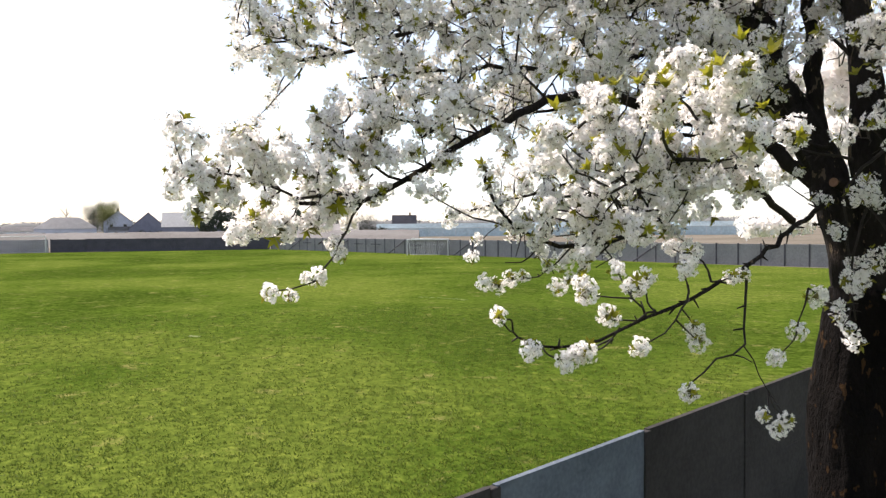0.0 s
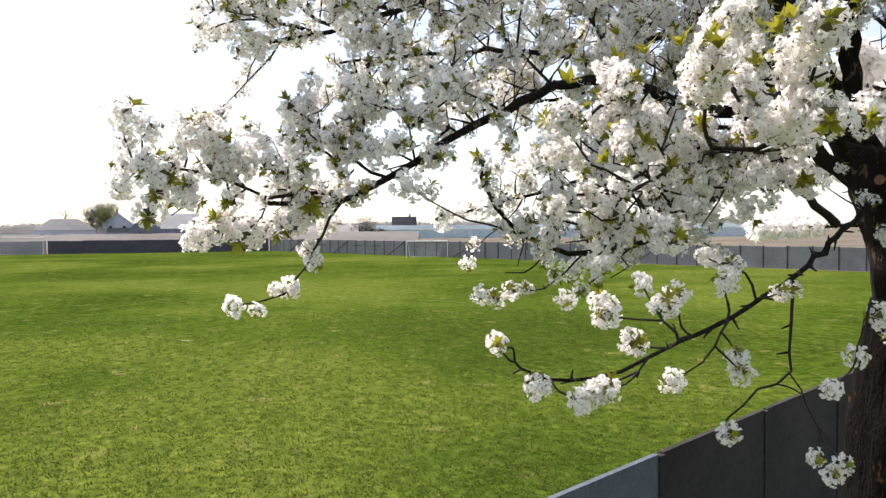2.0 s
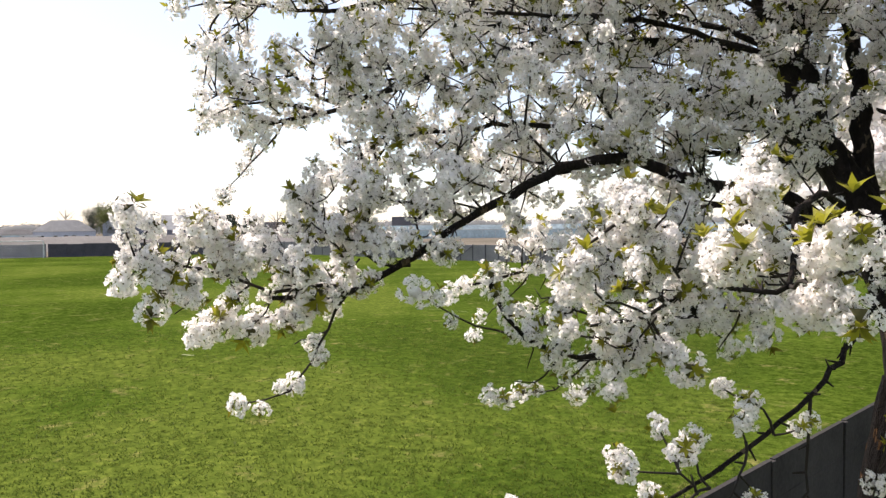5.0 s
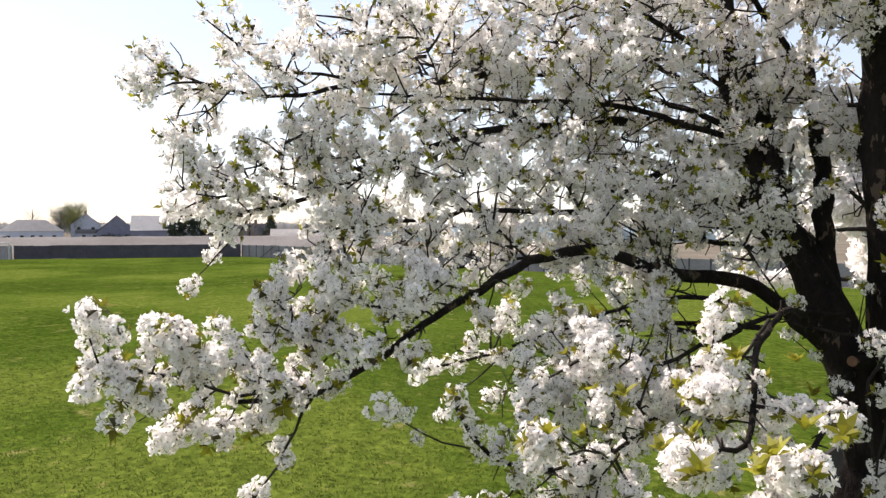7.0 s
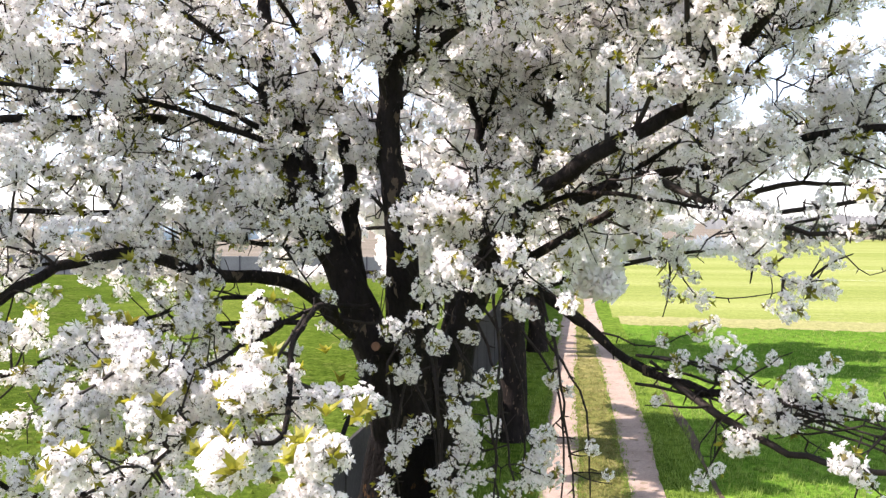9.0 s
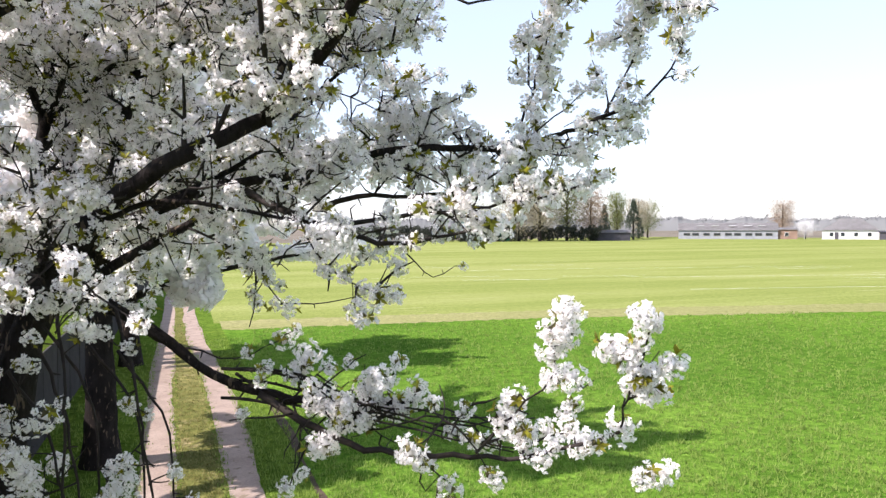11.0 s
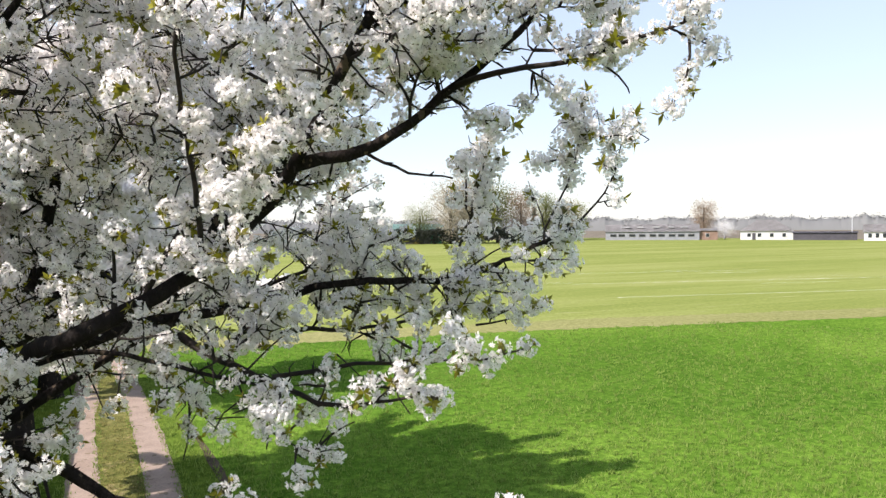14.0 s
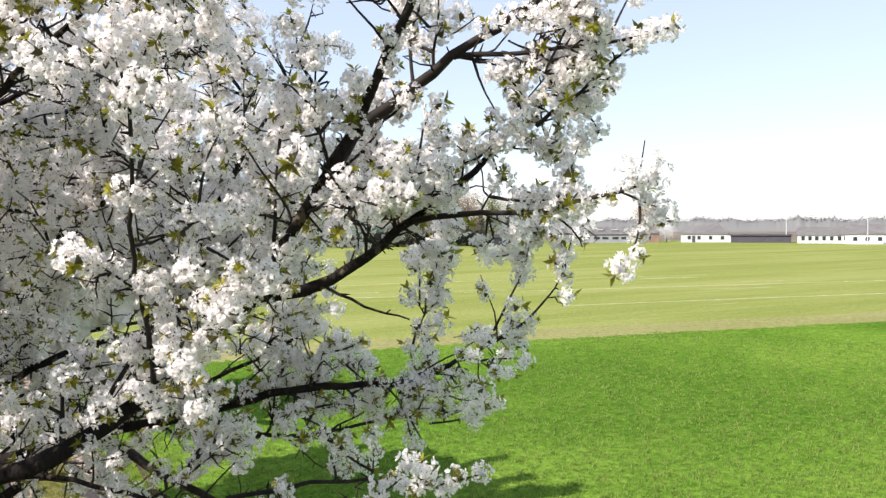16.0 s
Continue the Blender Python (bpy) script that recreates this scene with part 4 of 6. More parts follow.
t1.limb([(-5.33, 4.16, 4.16), (-5.37, 4.14, 4.27), (-5.38, 4.13, 4.37)], 0.006, 0.003, shoots=0)
t1.limb([(-5.00, 4.53, 4.03), (-4.94, 4.55, 4.11), (-4.91, 4.55, 4.17)], 0.006, 0.003, shoots=0)
t1.limb([(-4.92, 4.77, 3.86), (-5.03, 4.61, 3.81), (-5.14, 4.44, 3.80)], 0.006, 0.003, shoots=0)
t1.limb([(-5.11, 4.36, 4.09), (-5.08, 4.34, 3.96), (-5.16, 4.28, 3.88)], 0.006, 0.003, shoots=0)
t1.limb([(-5.19, 4.27, 4.12), (-5.20, 4.23, 4.02), (-5.22, 4.20, 3.91)], 0.006, 0.003, shoots=0)
t1.limb([(-4.95, 4.69, 3.97), (-4.95, 4.67, 3.88), (-5.00, 4.62, 3.80)], 0.006, 0.003, shoots=0)
t1.limb([(-4.85, 4.87, 3.97), (-4.85, 4.87, 3.92), (-4.89, 4.84, 3.88)], 0.006, 0.003, shoots=0)
t1.limb([(-5.27, 4.21, 4.16), (-5.33, 4.16, 4.09), (-5.37, 4.12, 4.04)], 0.006, 0.003, shoots=0)
t1.limb([(-4.91, 4.84, 3.97), (-4.88, 4.85, 4.00), (-4.83, 4.88, 3.96)], 0.006, 0.003, shoots=0)
t1.limb([(-4.79, 4.94, 3.76), (-4.87, 4.88, 3.72), (-4.92, 4.82, 3.69)], 0.006, 0.003, shoots=0)
t1.limb([(-5.28, 4.19, 4.16), (-5.27, 4.19, 4.27), (-5.25, 4.20, 4.31)], 0.006, 0.003, shoots=0)
t1.limb([(-4.95, 4.99, 4.22), (-4.97, 4.97, 4.27), (-5.02, 4.92, 4.34)], 0.006, 0.003, shoots=8, reach=0.16, bare=0.2)
t1.limb([(-4.85, 5.09, 4.28), (-4.76, 5.18, 4.34), (-4.74, 5.20, 4.43)], 0.006, 0.003, shoots=8, reach=0.16, bare=0.2)
t1.limb([(-4.78, 5.15, 4.13), (-4.82, 5.10, 4.07), (-4.84, 5.08, 4.01)], 0.006, 0.003, shoots=8, reach=0.16, bare=0.2)
t1.spur((-0.36, 6.11, 3.84), (0.50, -0.50, 0.79), 1.12)
t1.spur((-0.31, 6.10, 3.78), (0.25, -0.50, 0.23), 0.85)
t1.spur((-0.15, 6.30, 4.10), (0.25, -0.50, 0.12), 0.95)
t1.spur((-0.18, 6.30, 4.01), (-0.50, -0.50, -0.10), 0.77)
t1.spur((-0.03, 6.17, 3.85), (0.00, -0.50, 0.34), 0.85)
t1.spur((0.02, 6.06, 3.70), (0.00, -0.50, 0.46), 0.77)
t1.spur((0.06, 6.05, 3.66), (0.25, -0.50, 0.79), 0.63)
t1.spur((-0.90, 6.88, 3.88), (-0.50, -0.50, 0.34), 0.77)
t1.spur((-0.79, 6.76, 3.78), (0.75, -0.50, 0.23), 0.74)
t1.spur((-0.64, 6.64, 3.85), (0.50, -0.50, 0.68), 0.63)
t1.spur((-0.56, 6.64, 3.85), (-0.25, -0.50, 0.46), 0.63)
t1.spur((0.48, 5.41, 3.85), (0.00, -0.50, 0.68), 0.91)
t1.spur((0.55, 5.40, 3.86), (0.50, -0.50, 0.46), 0.77)
t1.spur((0.44, 5.41, 3.83), (0.25, -0.50, 0.57), 0.70)
t1.spur((0.27, 5.74, 4.06), (0.75, -0.50, 0.46), 0.85)
t1.spur((0.31, 5.74, 4.09), (-0.75, -0.50, 0.46), 0.70)
t1.spur((0.24, 5.85, 4.17), (0.25, -0.50, 0.01), 0.70)
t1.spur((-0.93, 7.09, 4.09), (-0.75, -0.50, 0.34), 0.91)
t1.spur((-0.83, 7.08, 4.25), (-0.25, -0.50, 0.12), 0.98)
t1.spur((-1.02, 7.20, 4.17), (0.50, -0.50, 0.68), 0.77)
t1.spur((-0.96, 7.09, 4.02), (0.25, -0.50, 0.46), 0.77)
t1.spur((-0.76, 7.08, 4.30), (-0.50, -0.50, 0.68), 0.77)
t1.spur((0.06, 8.49, 4.25), (-0.50, 0.25, 0.23), 0.70)
t1.spur((-0.15, 8.52, 4.25), (-0.25, 0.25, -0.10), 0.63)
t1.spur((0.15, 8.49, 4.41), (-0.75, -0.50, 0.23), 0.77)
t1.spur((-0.16, 8.53, 4.55), (-0.75, -0.50, 0.12), 0.70)
t1.spur((0.75, 8.42, 4.57), (-0.25, -0.50, 0.34), 0.63)
t1.limb([(-0.17, 6.19, 3.95), (-0.08, 6.13, 3.89), (0.01, 6.06, 3.73)], 0.007, 0.003, shoots=0, tips=False)
t1.limb([(-0.73, 8.58, 4.30), (-0.33, 8.54, 4.30), (0.06, 8.50, 4.39)], 0.007, 0.003, shoots=0, tips=False)
t1.limb([(0.24, 8.49, 4.73), (0.37, 8.47, 4.59), (0.50, 8.45, 4.48), (0.68, 8.43, 4.57)], 0.007, 0.003, shoots=0, tips=False)
t1.limb([(-1.36, 7.54, 4.16), (-1.08, 7.31, 4.12), (-0.86, 7.09, 4.24)], 0.007, 0.003, shoots=0, tips=False)
t1.limb([(-5.23, 6.36, 6.00), (-5.37, 5.92, 5.96), (-5.47, 5.68, 6.08), (-5.55, 5.48, 6.27)], 0.014, 0.005, shoots=6, reach=0.3, bare=0.15)
t1.limb([(-5.34, 5.95, 5.78), (-5.49, 5.65, 5.81), (-5.63, 5.44, 5.82), (-5.76, 5.24, 5.97), (-5.87, 5.07, 6.12)], 0.014, 0.005, shoots=6, reach=0.3, bare=0.15)
t1.limb([(-5.28, 5.26, 4.98), (-5.38, 5.02, 5.03), (-5.45, 4.88, 5.08), (-5.48, 4.77, 5.14)], 0.014, 0.005, shoots=6, reach=0.3, bare=0.15)
t1.limb([(-5.27, 5.42, 5.04), (-5.33, 5.22, 5.11), (-5.36, 5.05, 5.26), (-5.38, 5.03, 5.31)], 0.014, 0.005, shoots=6, reach=0.3, bare=0.15)
t1.limb([(-5.10, 5.73, 5.16), (-5.17, 5.52, 5.25), (-5.19, 5.36, 5.32), (-5.24, 5.32, 5.39)], 0.014, 0.005, shoots=6, reach=0.3, bare=0.15)
t1.limb([(-5.38, 5.01, 4.90), (-5.42, 4.89, 4.92), (-5.45, 4.80, 4.97)], 0.014, 0.005, shoots=6, reach=0.3, bare=0.15)
t1.limb([(-1.74, 9.73, 6.23), (-1.11, 9.50, 7.13), (-0.48, 9.28, 7.54)], 0.028, 0.008, own=True, shoots=4.6, bare=0.2, reach=1.0)
t1.limb([(-1.74, 9.73, 6.23), (-0.83, 9.24, 6.87), (0.07, 8.75, 7.01)], 0.028, 0.008, own=True, shoots=4.6, bare=0.2, reach=1.0)
t1.limb([(-1.74, 9.73, 6.23), (-0.59, 9.22, 6.72), (0.56, 8.71, 6.71)], 0.028, 0.008, own=True, shoots=4.6, bare=0.2, reach=1.0)
t1.limb([(-2.43, 9.58, 5.71), (-1.56, 9.47, 6.48), (-0.70, 9.37, 6.76)], 0.028, 0.008, own=True, shoots=4.6, bare=0.2, reach=1.0)
t1.limb([(-2.65, 7.82, 6.30), (-1.50, 7.96, 7.20), (-0.35, 8.09, 7.59)], 0.028, 0.008, own=True, shoots=4.6, bare=0.2, reach=1.0)
t1.limb([(-0.93, 7.00, 5.50), (-0.49, 7.12, 6.62), (-0.06, 7.24, 7.24)], 0.028, 0.008, own=True, shoots=4.6, bare=0.2, reach=1.0)
t1.limb([(-2.43, 9.58, 5.71), (-2.05, 9.32, 6.45), (-1.67, 9.05, 6.69)], 0.028, 0.008, own=True, shoots=4.6, bare=0.2, reach=1.0)
t1.limb([(-2.65, 7.82, 6.30), (-1.89, 7.99, 6.56), (-1.13, 8.15, 6.32)], 0.028, 0.008, own=True, shoots=4.6, bare=0.2, reach=1.0)
t1.limb([(-1.74, 9.73, 6.23), (-1.50, 9.73, 6.35), (-1.27, 9.72, 5.97)], 0.028, 0.008, own=True, shoots=4.6, bare=0.2, reach=1.0)
t1.limb([(-1.74, 9.73, 6.23), (-1.96, 9.79, 6.61), (-2.19, 9.85, 6.48)], 0.028, 0.008, own=True, shoots=4.6, bare=0.2, reach=1.0)
t1.limb([(-1.74, 9.73, 6.23), (-1.55, 9.87, 6.45), (-1.36, 10.00, 6.16)], 0.028, 0.008, own=True, shoots=4.6, bare=0.2, reach=1.0)
t1.limb([(-2.65, 7.82, 6.30), (-1.81, 8.45, 6.62), (-0.97, 9.07, 6.44)], 0.028, 0.008, own=True, shoots=4.6, bare=0.2, reach=1.0)
t1.limb([(-2.43, 9.58, 5.71), (-2.58, 9.66, 6.08), (-2.72, 9.74, 5.95)], 0.028, 0.008, own=True, shoots=4.6, bare=0.2, reach=1.0)
t1.limb([(-2.43, 9.58, 5.71), (-2.66, 9.55, 6.40), (-2.89, 9.52, 6.59)], 0.028, 0.008, own=True, shoots=4.6, bare=0.2, reach=1.0)
t1.limb([(-1.74, 9.73, 6.23), (-1.41, 9.83, 7.04), (-1.08, 9.93, 7.36)], 0.028, 0.008, own=True, shoots=4.6, bare=0.2, reach=1.0)
t1.limb([(-1.74, 9.73, 6.23), (-1.19, 9.82, 6.29), (-0.64, 9.92, 5.86)], 0.028, 0.008, own=True, shoots=4.6, bare=0.2, reach=1.0)
t1.limb([(-0.93, 7.00, 5.50), (-0.63, 7.29, 6.32), (-0.33, 7.59, 6.64)], 0.028, 0.008, own=True, shoots=4.6, bare=0.2, reach=1.0)
t1.limb([(-3.58, 5.64, 3.67), (-3.64, 5.61, 3.64), (-3.71, 5.57, 3.56), (-3.77, 5.53, 3.51), (-3.92, 5.44, 3.48), (-4.05, 5.36, 3.45)], 0.006, 0.003, shoots=0, tips=False)
for q, size in (((-3.72, 5.55, 3.57), 0.7), ((-3.77, 5.52, 3.52), 0.75), ((-3.84, 5.48, 3.50), 0.7), ((-3.90, 5.44, 3.49), 0.75), ((-3.97, 5.40, 3.45), 0.85), ((-4.03, 5.36, 3.47), 0.75)):
    t1.spur(q, (0.3, -0.5, 0.4), size)

# short flowering shoots out of the old bark and on the hanging twigs before the trunk
for line in ([(-2.45, 7.45, 4.35), (-2.36, 7.18, 3.95), (-2.33, 7.12, 3.4), (-2.36, 7.12, 2.9)], [(-2.05, 7.5, 4.42), (-1.98, 7.2, 4.0), (-1.99, 7.15, 3.4), (-2.02, 7.15, 2.85)],
             [(-2.55, 7.5, 4.25), (-2.66, 7.15, 4.0), (-2.62, 7.1, 3.6), (-2.58, 7.1, 3.2)], [(-1.75, 7.6, 4.4), (-1.62, 7.15, 4.0), (-1.55, 7.1, 3.5), (-1.50, 7.1, 3.0)], [(-2.7, 7.4, 4.2), (-2.9, 7.15, 4.25), (-3.05, 7.05, 4.3)]):
    t1.limb(line, 0.011, 0.005, shoots=0, tips=False, rough=0.15)
for x, y, z, n in ((-2.79, 7.22, 3.94, 3), (-2.67, 7.07, 3.73, 3), (-2.49, 7.21, 3.53, 2), (-2.30, 6.92, 3.39, 4), (-2.06, 7.10, 3.32, 4), (-2.38, 7.17, 4.09, 3),
                   (-2.30, 7.28, 3.85, 4), (-2.21, 7.07, 3.73, 3), (-2.16, 7.37, 4.13, 3), (-2.00, 7.26, 3.94, 2), (-2.58, 7.35, 4.65, 3), (-2.42, 7.26, 4.74, 2),
                   (-3.00, 7.06, 4.36, 4), (-3.28, 7.07, 4.33, 3), (-2.73, 7.33, 4.49, 3), (-2.39, 7.21, 4.43, 2), (-2.63, 7.30, 4.08, 2), (-2.69, 7.06, 3.27, 3),
                   (-1.79, 7.27, 4.31, 3), (-1.67, 7.21, 3.92, 3), (-1.56, 7.20, 3.85, 2), (-1.65, 7.27, 4.22, 2), (-1.42, 7.12, 3.54, 3), (-1.33, 7.08, 3.40, 3),
                   (-1.67, 7.14, 3.61, 2), (-2.21, 7.25, 4.16, 2), (-2.91, 7.08, 4.12, 2), (-2.17, 7.45, 4.71, 3), (-1.94, 7.29, 4.58, 2)):
    for k in range(max(1, n - 1)):
        o = t1.rng.normal(size=3) + np.array((0, -0.3, 0.2))
        t1.spur(np.array((x, y, z)) + unit(o) * 0.055 * (k > 0), o, t1.rng.uniform(0.55, 0.85))
t1.stalks()
t1.limb([(-2.55, 7.95, 3.5), (-2.21, 8.0, 4.43), (-1.87, 7.75, 4.95), (-1.45, 6.98, 5.22), (-0.93, 7.0, 5.5), (-0.69, 6.77, 5.75), (-0.53, 6.42, 6.03),
         (-0.40, 5.95, 6.45), (-0.26, 5.7, 6.8), (-0.1, 5.45, 7.3)], 0.080, 0.017, own=True, shoots=2.3, bare=0.42)
t1.limb([(-0.53, 6.42, 6.03), (-0.17, 6.3, 6.12), (0.14, 6.18, 6.36), (0.37, 5.97, 6.58), (0.58, 5.86, 6.82), (0.85, 5.7, 7.1)], 0.036, 0.009, own=True, shoots=5.5, reach=0.5)
t1.limb([(-0.33, 5.82, 6.62), (-0.19, 5.92, 6.80), (-0.01, 5.85, 6.94), (0.19, 5.70, 7.13), (0.35, 5.57, 7.24), (0.48, 5.50, 7.36), (0.63, 5.43, 7.53)], 0.04, 0.010, shoots=3.5, reach=0.5)
t1.limb([(0.19, 5.70, 7.13), (0.39, 5.54, 7.12), (0.57, 5.39, 7.14), (0.75, 5.24, 7.15), (0.93, 5.15, 7.21)], 0.014, 0.005, shoots=6, reach=0.22)
t1.limb([(0.20, 6.12, 6.41), (0.30, 5.90, 6.44), (0.45, 5.65, 6.45), (0.59, 5.41, 6.48), (0.72, 5.23, 6.52), (0.81, 5.13, 6.57)], 0.018, 0.005, shoots=6, reach=0.2)
t1.limb([(0.60, 5.64, 6.84), (0.69, 5.54, 6.94), (0.80, 5.44, 7.06), (0.90, 5.33, 7.17)], 0.012, 0.005, shoots=5, reach=0.3)
t1.limb([(-0.9, 7.0, 5.45), (-1.0, 6.4, 5.9), (-1.1, 5.98, 6.25), (-1.13, 5.6, 6.6), (-1.15, 5.4, 6.9)], 0.017, 0.006, shoots=2.5, reach=0.6)
t1.limb([(-1.0, 7.4, 5.1), (-0.87, 7.2, 5.03), (-0.56, 6.94, 4.86), (-0.31, 6.55, 4.81), (0.1, 6.2, 4.9)], 0.028, 0.006, shoots=2.2, reach=0.5)
t1.limb([(-0.56, 6.94, 4.9), (0.06, 6.7, 4.98), (0.3, 6.3, 5.02), (0.55, 6.1, 5.1)], 0.016, 0.005, shoots=2.5, reach=0.25)
t1.full = 1.35
t1.limb([(0.79, 7.39, 5.58), (0.89, 7.36, 5.90), (0.96, 7.34, 6.16), (1.00, 7.33, 6.48)], 0.009, 0.004, shoots=8, reach=0.16, bare=0.15)
t1.limb([(1.35, 7.26, 5.65), (1.51, 7.20, 5.98), (1.59, 7.17, 6.24), (1.63, 7.17, 6.55)], 0.009, 0.004, shoots=8, reach=0.16, bare=0.15)
t1.limb([(1.56, 7.17, 5.71), (1.76, 7.09, 5.95), (1.85, 7.06, 6.20), (1.90, 7.05, 6.45)], 0.009, 0.004, shoots=8, reach=0.16, bare=0.15)
t1.full = 1.0
t1.limb([(0.41, 7.44, 5.37), (0.36, 7.47, 5.56), (0.33, 7.49, 5.65)], 0.009, 0.004, shoots=8, reach=0.16, bare=0.15)
t1.limb([(0.84, 7.24, 5.07), (0.97, 7.08, 5.11), (1.20, 6.98, 5.20)], 0.009, 0.004, shoots=8, reach=0.16, bare=0.15)
t1.limb([(-0.17, 6.42, 6.10), (-0.10, 6.34, 6.05), (-0.01, 6.24, 5.99), (0.04, 6.08, 5.97), (0.10, 5.96, 5.95)], 0.010, 0.004, shoots=0, tips=False)
t1.limb([(-1.60, 8.02, 5.00), (-1.00, 7.75, 5.30), (-0.60, 7.55, 5.68), (-0.30, 7.42, 5.98), (-0.08, 7.36, 6.15)], 0.026, 0.007, own=True, shoots=6, reach=0.55, bare=0.2)
t1.limb([(-1.20, 7.00, 5.38), (-0.95, 6.85, 5.85), (-0.72, 6.80, 6.15), (-0.50, 6.72, 6.35)], 0.016, 0.006, shoots=2, reach=0.4, bare=0.3)
# the upper and far side of the crown
for foot, a, el, ln, r in (((-4.1, 8.6, 6.6), 120, 50, 3.0, 0.06), ((-4.2, 8.8, 7.2), 60, 60, 2.6, 0.05), ((-3.5, 8.7, 6.4), 95, 40, 3.2, 0.06), ((-2.7, 7.8, 6.6), -80, 55, 3.0, 0.06),
                           ((-2.5, 7.9, 7.2), -20, 60, 3.0, 0.06), ((-2.75, 7.75, 7.2), 200, 55, 3.0, 0.05), ((-2.4, 10.1, 7.0), 80, 45, 2.6, 0.05), ((-1.7, 9.9, 6.9), 30, 40, 3.0, 0.06),
                           ((-2.45, 9.0, 4.8), 70, 20, 3.0, 0.06), ((-2.0, 9.1, 5.1), 20, 15, 2.4, 0.05), ((-3.2, 8.2, 4.6), 130, 20, 3.0, 0.06), ((-2.2, 8.05, 4.4), 10, 25, 3.0, 0.06),
                           ((-3.8, 8.1, 5.6), 170, 30, 2.4, 0.05), ((-2.65, 7.8, 6.3), -40, 35, 3.0, 0.05), ((-2.8, 7.8, 5.9), 240, 40, 2.6, 0.05), ((-2.2, 7.7, 6.2), -60, 30, 2.6, 0.04),
                           ((-3.4, 7.3, 4.35), 236, -4, 1.5, 0.026), ((-3.3, 7.4, 4.2), 214, -6, 2.2, 0.028), ((-2.9, 7.6, 4.3), 252, -6, 2.0, 0.026), ((-2.2, 7.9, 4.6), -75, 8, 1.5, 0.026), ((-3.65, 7.9, 5.4), 235, 8, 2.6, 0.035), ((-3.7, 7.95, 5.5), 215, 15, 2.6, 0.035), ((-3.25, 7.85, 4.65), 225, 0, 2.4, 0.03),
                           ((-3.9, 8.3, 6.0), 225, 25, 2.6, 0.035), ((-3.4, 8.4, 5.9), 255, 30, 2.6, 0.035), 
                           ((-1.9, 7.75, 4.9), -40, 4, 1.6, 0.03),
                           
                           ((-4.0, 8.4, 6.3), 205, 20, 2.6, 0.035)):
    a, el = radians(a), radians(el)
    d = np.array((math.cos(a) * math.cos(el), math.sin(a) * math.cos(el), math.sin(el)))
    p = np.array(foot)
    t1.limb([p, p + d * ln * 0.35 + np.array((0, 0, 0.1)), p + d * ln * 0.7, p + d * ln + np.array((0, 0, -0.1))], r * 0.7, 0.008, own=True, shoots=1.8 if el < 0 else 3.4 if el < 0.6 else 5.0, bare=0.2)

cherry = thing("cherry_tree", (0, 0, 0), 0, "old cherry tree in full white double blossom beside a fence", "tree", "trees in the row")


def under(ob, parent, label=""):
    ob.parent = parent
    return tagged(ob, label)


under(new("trunk", TRUNK.mesh("trunk", [M_TRUNK_SHADED], True)), cherry, "thick furrowed trunk, its backlit shade put into the bark colour")
for h in t1.limbs:
    under(new("limb", h.mesh("limb", [M_BARK], True)), cherry)
stub = Heap()
stub.add(*tube(np.array([(-2.753, 7.728, 4.003), (-2.788, 7.504, 4.039), (-2.807, 7.387, 4.057)]), [0.05, 0.040, 0.036], 12, 0.03, np.random.default_rng(2)))
stub_ob = under(new("stub", stub.mesh("stub", [M_BARK], True)), cherry, "sawn-off branch stub")
cut = Heap()
cut.add(*tube(np.array([(-2.806, 7.389, 4.057), (-2.808, 7.377, 4.059)]), [0.031, 0.029], 12))
under(new("cut_face", cut.mesh("cut_face", [M_WOOD])), stub_ob, "orange-brown sawn wood")
rt = np.random.default_rng(33)
TUFTS = []
for k in range(3):
    v, f = leaf_tuft(rt, 9, 0.062)
    TUFTS.append(mesh_from("leaf_tuft", v, f, [M_LEAF]))
for k, q in enumerate(((-2.10, 4.43, 4.37), (-2.17, 4.39, 4.26), (-2.06, 4.56, 4.34), (-2.42, 4.37, 4.27), (-2.31, 4.35, 4.24), (-2.80, 4.41, 4.23),
                        (-2.67, 4.62, 4.33), (-2.59, 5.25, 4.37), (-2.51, 5.59, 4.32), (-2.98, 6.31, 4.59), (-3.42, 5.64, 4.69), (-3.77, 5.76, 4.68),
                        (-2.97, 6.30, 4.44), (-2.52, 6.88, 4.64), (-2.16, 4.43, 4.30), (-2.76, 5.54, 4.03), (-3.07, 5.03, 4.05), (-3.01, 5.18, 4.13),
                        (-3.20, 5.18, 3.55))):
    tuft_ob = under(new("leaf_tuft", TUFTS[k % 3]), cherry, "yellow-green tuft of young leaves")
    tuft_ob.matrix_basis = Matrix.Translation(q) @ frame_of((rt.normal(0, 0.4), rt.normal(-0.3, 0.4), 1.0), rt.uniform(0, 6.28))
tw = under(new("brushwood", t1.wood.mesh("brushwood", [M_TWIG], True)), cherry, "fine dark branches and twigs")
tw["kind"] = "stuff"
rb0 = np.random.default_rng(12)
# the shaded lower side flowers more sparsely
spurs = [s for s in t1.spurs if s[0][2] > 2.4 and rb0.uniform() > (0.36 if s[0][2] < 5.3 and s[0][0] > -1.5 and s[0][1] > 6.2 else 0.04)]
order = sorted(range(len(spurs)), key=lambda i: math.hypot(spurs[i][0][0] + 1.4, spurs[i][0][1] - 3.4))
rb = np.random.default_rng(21)


def fineness(q):
    """Finer clusters on the side of the track, coarser ones high up and behind."""
    if q[0] < -4.6 and q[1] < 5.2 and q[2] < 4.6:
        return 0
    d = math.dist(q, (-1.4, 2.6, 4.9))
    return 0 if d < 3.3 else 1 if d < 4.9 else 2


